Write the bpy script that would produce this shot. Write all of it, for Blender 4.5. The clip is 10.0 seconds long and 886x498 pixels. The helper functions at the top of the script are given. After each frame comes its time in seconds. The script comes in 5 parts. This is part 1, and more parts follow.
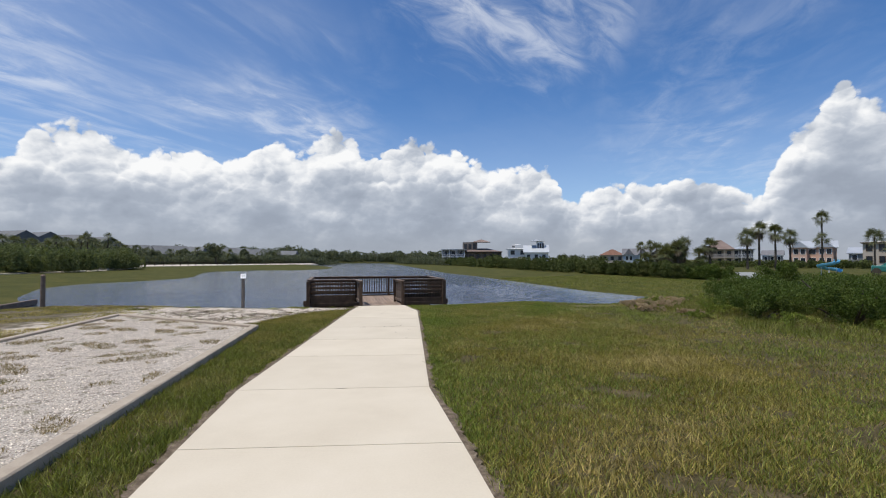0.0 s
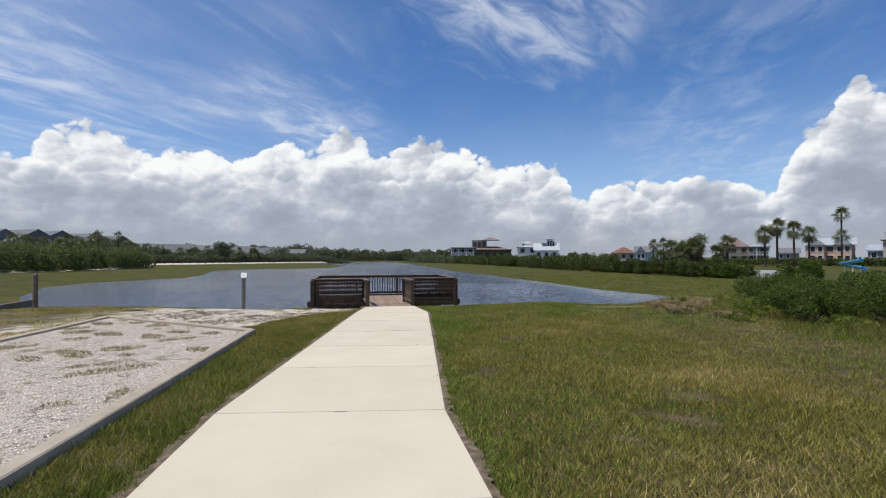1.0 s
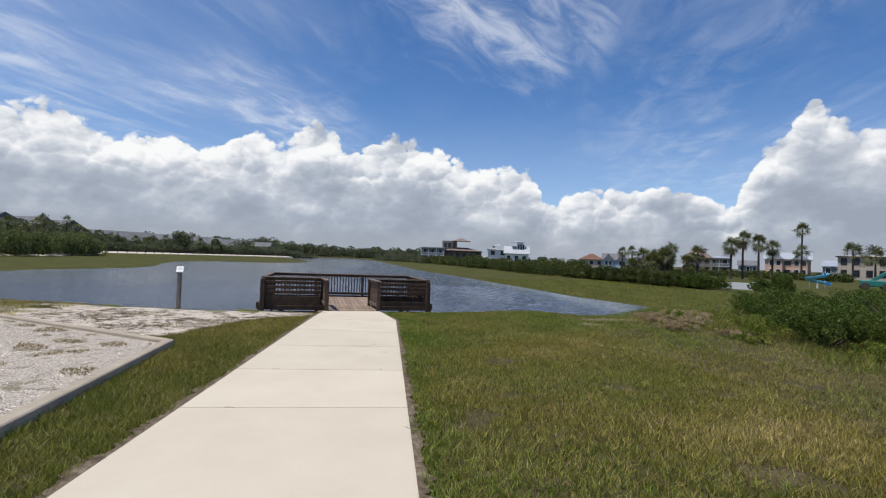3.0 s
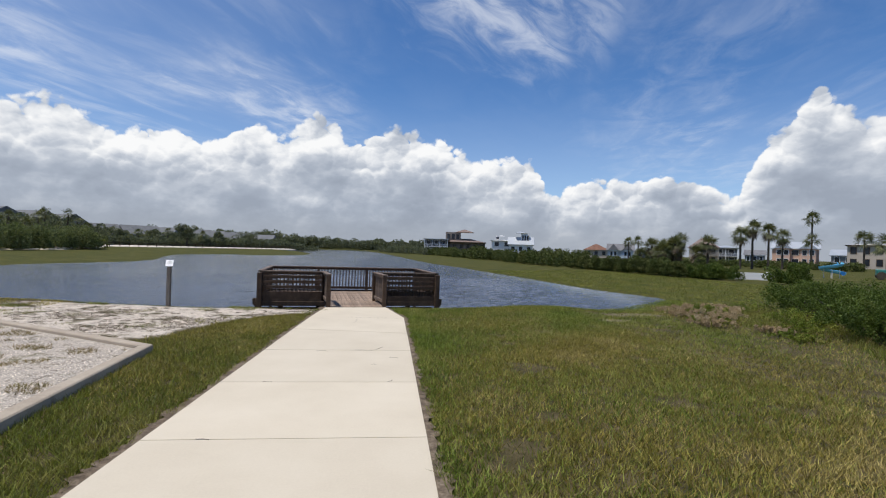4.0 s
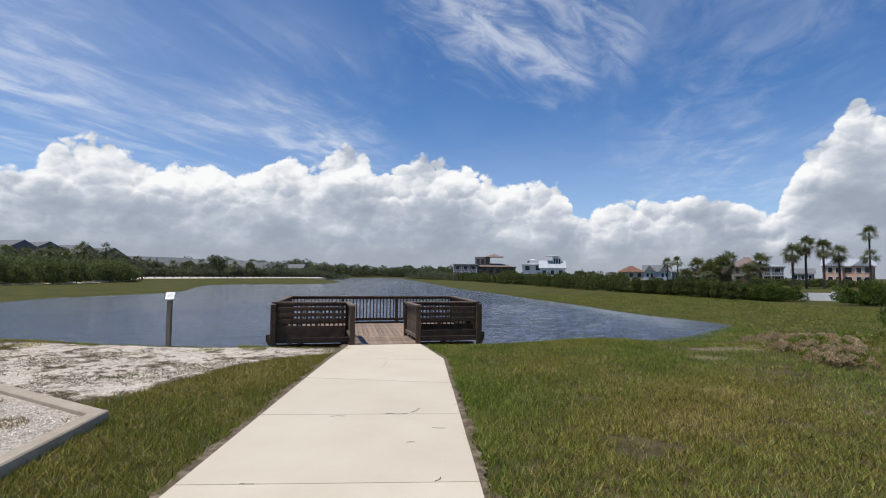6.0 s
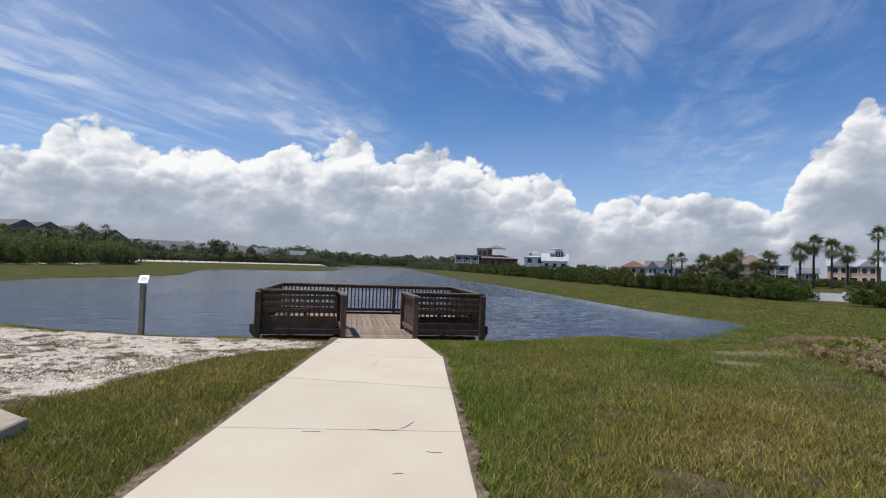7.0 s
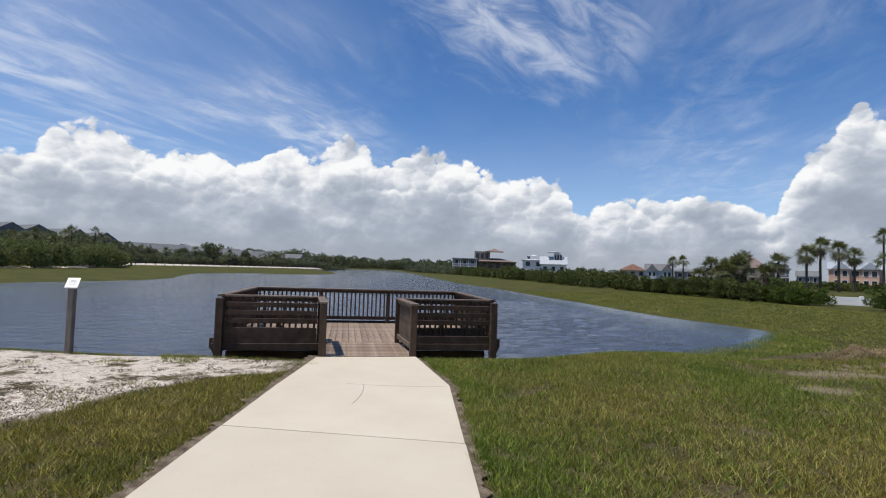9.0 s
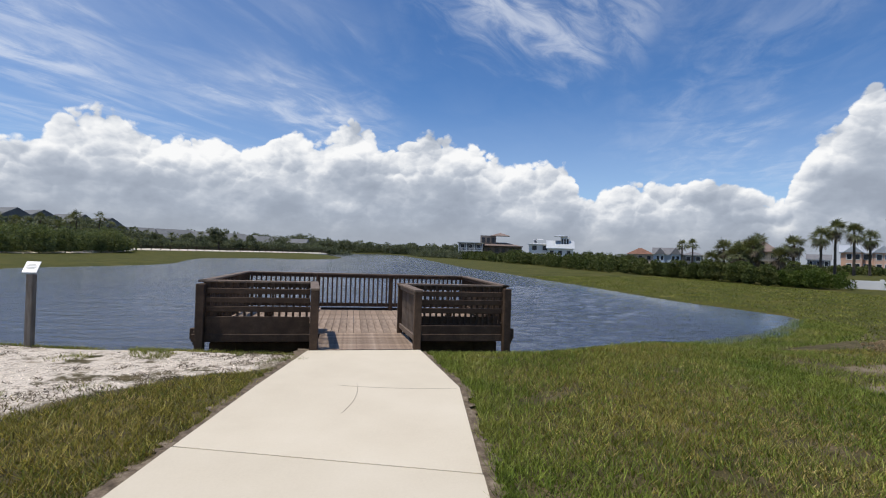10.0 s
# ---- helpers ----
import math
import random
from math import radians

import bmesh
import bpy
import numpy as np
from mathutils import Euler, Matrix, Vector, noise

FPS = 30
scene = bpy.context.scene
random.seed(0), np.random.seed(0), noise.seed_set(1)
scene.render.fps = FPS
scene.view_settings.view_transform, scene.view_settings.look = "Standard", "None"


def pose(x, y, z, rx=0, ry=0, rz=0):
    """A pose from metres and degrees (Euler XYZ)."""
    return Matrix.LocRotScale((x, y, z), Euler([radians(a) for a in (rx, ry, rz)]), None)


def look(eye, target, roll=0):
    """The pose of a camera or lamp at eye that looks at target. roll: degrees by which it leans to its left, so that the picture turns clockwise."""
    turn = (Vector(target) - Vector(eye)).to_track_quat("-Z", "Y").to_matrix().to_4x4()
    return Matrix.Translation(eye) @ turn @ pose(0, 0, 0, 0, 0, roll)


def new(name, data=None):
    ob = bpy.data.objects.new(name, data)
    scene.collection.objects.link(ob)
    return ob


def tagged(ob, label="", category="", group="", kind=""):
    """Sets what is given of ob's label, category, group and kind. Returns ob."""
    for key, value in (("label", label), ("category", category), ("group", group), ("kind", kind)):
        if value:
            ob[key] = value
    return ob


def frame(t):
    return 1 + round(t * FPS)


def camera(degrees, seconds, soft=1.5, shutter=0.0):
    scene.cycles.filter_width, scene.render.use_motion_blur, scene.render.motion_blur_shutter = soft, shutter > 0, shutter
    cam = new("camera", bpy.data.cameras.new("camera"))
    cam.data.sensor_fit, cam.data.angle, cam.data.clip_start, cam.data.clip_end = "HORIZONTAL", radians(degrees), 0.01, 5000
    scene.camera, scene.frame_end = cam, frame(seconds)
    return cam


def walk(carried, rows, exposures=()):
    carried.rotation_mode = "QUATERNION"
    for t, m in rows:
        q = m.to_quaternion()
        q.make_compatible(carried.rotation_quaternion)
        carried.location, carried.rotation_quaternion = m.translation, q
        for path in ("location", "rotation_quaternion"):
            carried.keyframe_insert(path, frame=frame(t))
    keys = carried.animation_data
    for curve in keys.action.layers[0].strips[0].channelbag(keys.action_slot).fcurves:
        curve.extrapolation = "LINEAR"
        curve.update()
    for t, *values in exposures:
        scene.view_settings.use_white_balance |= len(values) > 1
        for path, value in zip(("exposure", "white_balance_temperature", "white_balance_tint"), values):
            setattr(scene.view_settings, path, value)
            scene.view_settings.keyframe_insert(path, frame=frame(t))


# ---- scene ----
# camera and its walk
PATH = [
    (0, pose(1.072, -18.737, 1.744, 91.27, 0.07, -3.93)),
    (0.5, pose(1.068, -18.177, 1.728, 90.88, 0.96, -3.11)),
    (1, pose(1.043, -17.599, 1.731, 91.06, 0.15, -2.87)),
    (1.5, pose(1.037, -17.030, 1.734, 91.03, -1.22, -2.99)),
    (2, pose(1.080, -16.486, 1.746, 90.76, -1.62, -3.77)),
    (2.5, pose(1.069, -15.992, 1.752, 91.45, -2.19, -6.43)),
    (4, pose(0.953, -14.269, 1.740, 90.08, -1.73, -6.16)),
    (4.5, pose(0.885, -13.660, 1.728, 90.46, -1.17, -5.11)),
    (5, pose(0.834, -13.080, 1.707, 92.38, -0.28, -3.67)),
    (5.5, pose(0.812, -12.547, 1.708, 93.28, 0.08, -2.93)),
    (7, pose(0.874, -10.896, 1.664, 91.92, -1.97, -2.62)),
    (7.5, pose(0.894, -10.322, 1.644, 91.56, -1.63, -2.12)),
    (8, pose(0.860, -9.805, 1.608, 92.12, -1.51, -2.64)),
    (8.5, pose(0.856, -9.280, 1.591, 92.34, -1.49, -2.62)),
    (9, pose(0.843, -8.785, 1.595, 92.35, -1.92, -2.98)),
    (9.5, pose(0.839, -8.261, 1.571, 92.04, -2.40, -2.90)),
    (10, pose(0.867, -7.695, 1.544, 90.50, -1.77, -2.31)),
]
cam = camera(85.0, 10.0, soft=1.1)
walk(cam, PATH)

# world, sun
SUN_TO = Vector((-0.31, -0.11, 0.94)).normalized()
sun_data = bpy.data.lights.new("sun", "SUN")
sun_data.energy, sun_data.angle, sun_data.color = 3.9, radians(0.53), (1.0, 0.935, 0.845)
sun = new("sun", sun_data)
sun.matrix_world = look((0, 0, 60), Vector((0, 0, 60)) - SUN_TO)


class Graph:
    """Short hand for node trees."""

    def __init__(self, tree):
        self.tree = tree
        tree.nodes.clear()

    def node(self, kind, **inputs):
        n = self.tree.nodes.new(kind)
        for k, v in inputs.items():
            self.put(n.inputs[k.replace("_", " ")], v)
        return n

    def put(self, socket, v):
        if isinstance(v, bpy.types.NodeSocket):
            self.tree.links.new(v, socket)
        else:
            socket.default_value = v

    def math(self, op, a, b=0.0, c=0.0, clamp=False):
        n = self.tree.nodes.new("ShaderNodeMath")
        n.operation, n.use_clamp = op, clamp
        for i, v in enumerate((a, b, c)):
            self.put(n.inputs[i], v)
        return n.outputs[0]

    def vec(self, op, a, b=(0, 0, 0)):
        n = self.tree.nodes.new("ShaderNodeVectorMath")
        n.operation = op
        self.put(n.inputs[0], a)
        self.put(n.inputs[1], b)
        return n.outputs[0]

    def cells(self, vector, scale):
        n = self.node("ShaderNodeTexVoronoi")
        n.feature = "SMOOTH_F1"
        for k, v in (("Vector", vector), ("Scale", scale), ("Smoothness", 0.12)):
            self.put(n.inputs[k], v)
        return self.math("MULTIPLY", n.outputs[0], n.outputs[0])

    def smooth(self, v, lo, hi, out0=0.0, out1=1.0):
        n = self.tree.nodes.new("ShaderNodeMapRange")
        n.interpolation_type = "SMOOTHSTEP"
        for i, x in enumerate((v, lo, hi, out0, out1)):
            self.put(n.inputs[i], x)
        return n.outputs[0]

    def noise(self, vector, scale, detail=4.0, rough=0.55, distortion=0.0):
        n = self.node("ShaderNodeTexNoise", Vector=vector, Scale=scale, Detail=detail, Roughness=rough, Distortion=distortion)
        return n.outputs[0]

    def mix(self, fac, a, b, blend="MIX"):
        n = self.tree.nodes.new("ShaderNodeMix")
        n.data_type, n.blend_type = "RGBA", blend
        self.put(n.inputs[0], fac)
        self.put(n.inputs[6], a)
        self.put(n.inputs[7], b)
        return n.outputs[2]

    def ramp(self, fac, stops):
        n = self.tree.nodes.new("ShaderNodeValToRGB")
        self.put(n.inputs[0], fac)
        e = n.color_ramp.elements
        while len(e) < len(stops):
            e.new(0.5)
        for i, (p, c) in enumerate(stops):
            e[i].position = p
            e[i].color = (*c, 1) if hasattr(c, "__len__") else (c, c, c, 1)
        return n.outputs[0]


# sky with a bank of cumulus and high streaks
CLOUD_TOPS = [(-60, 10), (-46, 9), (-38.7, 9.7), (-36.9, 11.3), (-34.6, 12.1), (-32.0, 12.7), (-30.2, 11.5), (-27.9, 11.0), (-25.0, 11.7), (-20.1, 11.1),
              (-16.1, 12.3), (-14.9, 13.0), (-13.4, 11.6), (-10.6, 13.4), (-8.7, 14.3), (-6.7, 13.5), (-5.4, 11.2), (-2.8, 12.6), (-0.5, 13.5), (4.5, 12.7),
              (9.9, 10.5), (15.8, 10.7), (17.4, 9.4), (18.6, 7.4), (23.3, 7.9), (27.9, 9.2), (36.4, 6.7), (37.3, 6.0), (39.6, 11.6), (43.9, 15.8), (46.8, 13.2), (60, 11)]
world = bpy.data.worlds.new("world")
scene.world = world
world.use_nodes = True
g = Graph(world.node_tree)
direction = g.node("ShaderNodeTexCoord").outputs["Generated"]
xyz = g.node("ShaderNodeSeparateXYZ", Vector=direction).outputs
az = g.math("MULTIPLY", g.math("ARCTAN2", xyz[0], xyz[1]), 180 / math.pi)
el = g.math("MULTIPLY", g.math("ARCSINE", xyz[2]), 180 / math.pi)
top = g.math("MULTIPLY", g.ramp(g.math("DIVIDE", g.math("ADD", az, 60.0), 120.0),
                                [((a + 60) / 120, e / 20) for a, e in CLOUD_TOPS]), 20.0)
squash = g.vec("MULTIPLY", direction, (1, 1, 1.2))
soft = g.noise(g.vec("MULTIPLY", direction, (1, 1, 1.9)), 8.0, 5.0, 0.55)
fine = g.noise(squash, 60.0, 6.0, 0.62)
curl = g.node("ShaderNodeTexNoise", Vector=squash, Scale=16.0, Detail=5.0).outputs[1]
bent = g.vec("ADD", squash, g.vec("MULTIPLY", g.vec("SUBTRACT", curl, (0.5, 0.5, 0.5)), (0.055, 0.055, 0.055)))


def puffs(scale, reach):
    """Rounded heads of one size: how far out from the heart of its head a point lies, and how it faces the sun."""
    out_here, out_sunward = g.cells(bent, scale), g.cells(g.vec("ADD", bent, (-0.45 * reach / scale, 0.0, 0.85 * reach / scale)), scale)
    return out_here, g.math("SUBTRACT", out_sunward, out_here)


big, big_lit = puffs(11.0, 0.30)
mid_puff, mid_lit = puffs(26.0, 0.30)
small, small_lit = puffs(62.0, 0.30)
depth = g.math("ADD", g.math("SUBTRACT", top, el), 0.2)
for out_here, mean, amount in ((big, 0.24, 2.2), (mid_puff, 0.24, 1.9), (small, 0.24, 0.9)):
    depth = g.math("ADD", depth, g.math("MULTIPLY", g.math("SUBTRACT", mean, out_here), amount))
depth = g.math("ADD", depth, g.math("MULTIPLY", g.math("SUBTRACT", fine, 0.5), 0.9))
bank = g.smooth(depth, -0.05, 0.55)
relief = g.math("ADD", g.math("ADD", g.math("MULTIPLY", big_lit, 0.55), g.math("MULTIPLY", mid_lit, 0.66)), g.math("MULTIPLY", small_lit, 0.24))
relief = g.math("MULTIPLY", relief, g.smooth(depth, 7.5, 2.0, 0.38, 1.0))
shade = g.math("ADD", g.smooth(depth, 8.0, 0.2, 0.25, 0.78), relief)
shade = g.math("ADD", shade, g.math("MULTIPLY", g.math("SUBTRACT", soft, 0.5), 1.8))
shade = g.math("ADD", shade, g.math("MULTIPLY", g.math("SUBTRACT", fine, 0.5), 0.16), clamp=True)
cumulus = g.ramp(shade, [(0.0, (0.33, 0.375, 0.455)), (0.28, (0.395, 0.445, 0.53)), (0.55, (0.535, 0.58, 0.655)), (0.78, (0.77, 0.795, 0.835)), (1.0, (0.95, 0.955, 0.96))])
haze = g.smooth(el, 0.0, 5.0, 0.85, 0.0)
cumulus = g.mix(haze, cumulus, (0.36, 0.395, 0.455, 1))
# high streaks, drawn out along one bearing
low = g.math("MAXIMUM", xyz[2], 0.05)
fx, fy = g.math("DIVIDE", xyz[0], low), g.math("DIVIDE", xyz[1], low)
su = g.math("SUBTRACT", g.math("MULTIPLY", fx, 0.946), g.math("MULTIPLY", fy, 0.326))
sv = g.math("ADD", g.math("MULTIPLY", fx, 0.326), g.math("MULTIPLY", fy, 0.946))
at_fine = g.node("ShaderNodeCombineXYZ", X=g.math("MULTIPLY", su, 2.6), Y=g.math("MULTIPLY", sv, 0.42), Z=0.7).outputs[0]
at_wide = g.node("ShaderNodeCombineXYZ", X=g.math("MULTIPLY", su, 0.9), Y=g.math("MULTIPLY", sv, 0.35), Z=3.4).outputs[0]
streak, veils = g.noise(at_fine, 1.4, 6.0, 0.52, 0.9), g.noise(at_wide, 1.2, 5.0, 0.55, 0.4)


def patch(a0, a1, e0, e1, soft_a=7.0, soft_e=5.0):
    """A soft-edged stretch of sky, by bearing and height in degrees."""
    h = g.math("MULTIPLY", g.smooth(az, a0 - soft_a, a0 + soft_a), g.smooth(az, a1 + soft_a, a1 - soft_a))
    v = g.math("MULTIPLY", g.smooth(el, e0 - soft_e, e0 + soft_e), g.smooth(el, e1 + soft_e, e1 - soft_e))
    return g.math("MULTIPLY", h, v)


cover = g.math("MULTIPLY", patch(-46, -6, 11, 25), 0.80)
cover = g.math("MAXIMUM", cover, g.math("MULTIPLY", patch(-60, -30, 15, 50, 7, 6), 0.55))
cover = g.math("MAXIMUM", cover, g.math("MULTIPLY", patch(24, 60, 8, 40), 0.42))
cover = g.math("MAXIMUM", cover, g.math("MULTIPLY", patch(-32, -20, 29, 50, 5, 3), 0.6))
cover = g.math("MAXIMUM", cover, 0.03)
tatter = g.noise(g.node("ShaderNodeCombineXYZ", X=g.math("MULTIPLY", su, 2.2), Y=g.math("MULTIPLY", sv, 1.3), Z=5.1).outputs[0], 1.5, 9.0, 0.62, 0.5)
cover = g.math("MULTIPLY", cover, g.smooth(tatter, 0.34, 0.66))
wisps = g.math("MULTIPLY", cover, g.math("ADD", g.math("MULTIPLY", g.smooth(streak, 0.40, 0.84), 0.52), g.math("MULTIPLY", g.smooth(veils, 0.34, 0.76), 0.55)))
wisps = g.math("ADD", wisps, g.math("MULTIPLY", patch(-44, -10, 14, 29, 9, 6), g.smooth(veils, 0.25, 0.75, 0.06, 0.24)), clamp=True)
# a torn feather of ice cloud high in the north, thinning to a tail
ahead = g.math("MAXIMUM", xyz[1], 0.05)
pu, pv = g.math("DIVIDE", xyz[0], ahead), g.math("DIVIDE", xyz[2], ahead)
fa = g.math("ADD", g.math("MULTIPLY", g.math("SUBTRACT", pu, 0.05), 0.898), g.math("MULTIPLY", g.math("SUBTRACT", pv, 0.56), -0.441))
fb = g.math("ADD", g.math("MULTIPLY", g.math("SUBTRACT", pu, 0.05), 0.441), g.math("MULTIPLY", g.math("SUBTRACT", pv, 0.56), 0.898))
rag = g.noise(g.node("ShaderNodeCombineXYZ", X=g.math("MULTIPLY", fa, 5.0), Y=g.math("MULTIPLY", fb, 11.0), Z=1.7).outputs[0], 1.6, 8.0, 0.62, 0.7)
lobe = g.math("SUBTRACT", g.smooth(fa, 0.03, 0.36, 0.10, 0.035), g.math("ABSOLUTE", g.math("SUBTRACT", fb, g.smooth(fa, 0.0, 0.36, 0.04, 0.005))))
lobe = g.math("ADD", lobe, g.math("MULTIPLY", g.math("SUBTRACT", rag, 0.5), 0.20))
feather = g.math("MULTIPLY", g.smooth(lobe, -0.09, 0.15), g.math("MULTIPLY", g.smooth(fa, -0.16, 0.02), g.smooth(fa, 0.39, 0.30)))
fan = g.math("SUBTRACT", 0.13, g.math("ABSOLUTE", g.math("SUBTRACT", fb, 0.125)))
fan = g.math("MULTIPLY", g.smooth(g.math("ADD", fan, g.math("MULTIPLY", g.math("SUBTRACT", rag, 0.5), 0.24)), -0.04, 0.17, 0.0, 0.55), g.math("MULTIPLY", g.smooth(fa, 0.02, 0.14), g.smooth(fa, 0.46, 0.36)))
feather = g.math("MULTIPLY", g.math("MAXIMUM", feather, fan), g.smooth(rag, 0.30, 0.66, 0.12, 0.62))
wisps = g.math("MAXIMUM", wisps, g.math("MULTIPLY", feather, g.smooth(xyz[1], 0.1, 0.3)))
wisps = g.math("ADD", wisps, g.smooth(el, 20.0, 5.0, 0.0, 0.20), clamp=True)
sky = g.node("ShaderNodeTexSky")
sky.sky_type, sky.sun_disc = "NISHITA", False
sky.sun_elevation, sky.sun_rotation = math.asin(SUN_TO.z), math.atan2(SUN_TO.x, SUN_TO.y) % (2 * math.pi)
sky.air_density, sky.dust_density, sky.ozone_density = 1.0, 0.0, 4.0
blue = g.node("ShaderNodeBackground", Color=g.mix(1.0, sky.outputs[0], (0.58, 0.83, 1.09, 1), "MULTIPLY"), Strength=0.107)
veil = g.node("ShaderNodeBackground", Color=(0.86, 0.89, 0.94, 1), Strength=1.0)
white = g.node("ShaderNodeBackground", Color=cumulus, Strength=1.0)
mix_a = g.node("ShaderNodeMixShader")
g.put(mix_a.inputs[0], wisps), g.put(mix_a.inputs[1], blue.outputs[0]), g.put(mix_a.inputs[2], veil.outputs[0])
mix_b = g.node("ShaderNodeMixShader")
g.put(mix_b.inputs[0], bank), g.put(mix_b.inputs[1], mix_a.outputs[0]), g.put(mix_b.inputs[2], white.outputs[0])
g.put(g.node("ShaderNodeOutputWorld").inputs[0], mix_b.outputs[0])

# materials


def material(name, colors, scale=6.0, rough=0.8, bump=0.3, fine=60.0, metal=0.0, island=0.0, each=0.0, stretch=(1, 1, 1), spec=0.5, depth=0.01, thin=0.0):
    """A surface of two or three colours mixed at a coarse and a fine scale, with relief and uneven gloss. island, each: how far loose
    pieces or objects differ. thin: the share of light that passes through, for leaves."""
    m = bpy.data.materials.new(name)
    m.use_nodes = True
    g = Graph(m.node_tree)
    at = g.vec("MULTIPLY", g.node("ShaderNodeTexCoord").outputs["Object"], stretch)
    coarse, grain = g.noise(at, scale, 5.0, 0.6), g.noise(at, fine, 4.0, 0.65)
    f = g.math("ADD", g.math("MULTIPLY", coarse, 0.65), g.math("MULTIPLY", grain, 0.35))
    stops = [(0.32 + 0.36 * i / max(1, len(colors) - 1), c) for i, c in enumerate(colors)]
    col = g.ramp(f, stops)
    if island:
        r = g.node("ShaderNodeNewGeometry").outputs["Random Per Island"]
        col = g.mix(1.0, col, g.ramp(r, [(0.0, 1 - island), (1.0, 1 + island)]), "MULTIPLY")
    if each:
        r = g.node("ShaderNodeObjectInfo").outputs["Random"]
        col = g.mix(1.0, col, g.ramp(r, [(0.0, 1 - each), (1.0, 1 + each)]), "MULTIPLY")
    bs = g.node("ShaderNodeBsdfPrincipled", Base_Color=col, Metallic=metal, Roughness=g.smooth(grain, 0.2, 0.8, max(0.02, rough - 0.12), min(1.0, rough + 0.1)))
    bs.inputs["Specular IOR Level"].default_value = spec
    if bump:
        b = g.node("ShaderNodeBump", Strength=bump, Distance=depth, Height=g.math("ADD", grain, g.math("MULTIPLY", coarse, 0.5)))
        g.put(bs.inputs["Normal"], b.outputs[0])
    out_shader = bs.outputs[0]
    if thin:
        through_leaf = g.node("ShaderNodeBsdfTranslucent", Color=g.mix(1.0, col, (1.15, 1.1, 0.6, 1), "MULTIPLY"))
        both = g.node("ShaderNodeMixShader")
        g.put(both.inputs[0], thin), g.put(both.inputs[1], out_shader), g.put(both.inputs[2], through_leaf.outputs[0])
        out_shader = both.outputs[0]
    g.put(g.node("ShaderNodeOutputMaterial").inputs[0], out_shader)
    return m


M_PATH = material("pale concrete", [(0.560, 0.490, 0.372), (0.610, 0.540, 0.415), (0.650, 0.580, 0.455)], 0.9, 0.9, 0.25, 45.0, each=0.03, spec=0.3, depth=0.004)
M_SOIL = material("joint soil", [(0.05, 0.042, 0.03), (0.11, 0.09, 0.065)], 5.0, 0.95, 0.5, 50.0, spec=0.2)
M_CRACK = material("hairline crack", [(0.22, 0.19, 0.15), (0.34, 0.29, 0.23)], 5.0, 0.95, 0.2, 50.0, spec=0.2)
M_JOINT = material("joint dust", [(0.42, 0.36, 0.28), (0.56, 0.49, 0.39)], 5.0, 0.95, 0.3, 50.0, spec=0.2)
M_EDGE = material("dry soil and thatch", [(0.055, 0.042, 0.03), (0.15, 0.115, 0.08), (0.32, 0.26, 0.19)], 9.0, 0.95, 0.9, 45.0, spec=0.1)
M_KERB = material("concrete kerb", [(0.32, 0.265, 0.20), (0.41, 0.345, 0.265), (0.47, 0.405, 0.315)], 3.0, 0.9, 0.4, 55.0, spec=0.3, depth=0.006)
M_WOOD = material("brown stained timber", [(0.040, 0.024, 0.014), (0.070, 0.043, 0.026), (0.112, 0.073, 0.047)], 5.0, 0.75, 0.4, 40.0, each=0.18, stretch=(1, 1, 1), spec=0.35, depth=0.004)
M_CAP = material("weathered rail timber", [(0.10, 0.072, 0.052), (0.17, 0.125, 0.092), (0.23, 0.18, 0.14)], 5.0, 0.75, 0.4, 40.0, each=0.12, spec=0.35, depth=0.004)
M_DECK = material("weathered deck timber", [(0.14, 0.095, 0.066), (0.28, 0.205, 0.148), (0.42, 0.325, 0.245)], 2.2, 0.8, 0.5, 24.0, each=0.20, stretch=(5, 1.2, 5), spec=0.3, depth=0.004)
M_GREYPOST = material("weathered grey timber", [(0.10, 0.085, 0.07), (0.17, 0.15, 0.125), (0.24, 0.215, 0.185)], 6.0, 0.85, 0.5, 60.0, stretch=(4, 4, 0.6), spec=0.25)
M_SIGN = material("white sign panel", [(0.74, 0.74, 0.73), (0.80, 0.80, 0.79)], 3.0, 0.45, 0.0, 40.0)
M_INK = material("grey print", [(0.35, 0.37, 0.33), (0.45, 0.47, 0.42)], 8.0, 0.6, 0.0)
M_ROCK = material("dark wet rock", [(0.035, 0.032, 0.027), (0.07, 0.063, 0.053), (0.12, 0.11, 0.095)], 6.0, 0.85, 0.6, 40.0, spec=0.3)
M_BLADE = material("lawn blades", [(0.168, 0.164, 0.034), (0.310, 0.264, 0.064), (0.530, 0.420, 0.185)], 0.6, 0.55, 0.0, 7.0, island=0.66, spec=0.2, thin=0.3)
M_LUSH = material("lush blades", [(0.105, 0.164, 0.024), (0.195, 0.240, 0.042), (0.375, 0.350, 0.102)], 0.8, 0.5, 0.0, 7.0, island=0.64, spec=0.2, thin=0.3)
M_VERGE = material("verge blades", [(0.095, 0.132, 0.020), (0.180, 0.200, 0.038), (0.330, 0.285, 0.098)], 0.9, 0.5, 0.0, 7.0, island=0.62, spec=0.2, thin=0.3)
M_STRAW = material("dry blades", [(0.18, 0.135, 0.06), (0.27, 0.205, 0.10), (0.17, 0.165, 0.06)], 1.5, 0.75, 0.0, 9.0, island=0.35, spec=0.12, thin=0.25)
M_LITTER = material("brown litter", [(0.07, 0.052, 0.034), (0.14, 0.108, 0.072), (0.24, 0.19, 0.13)], 1.5, 0.85, 0.0, 9.0, island=0.4, spec=0.1)
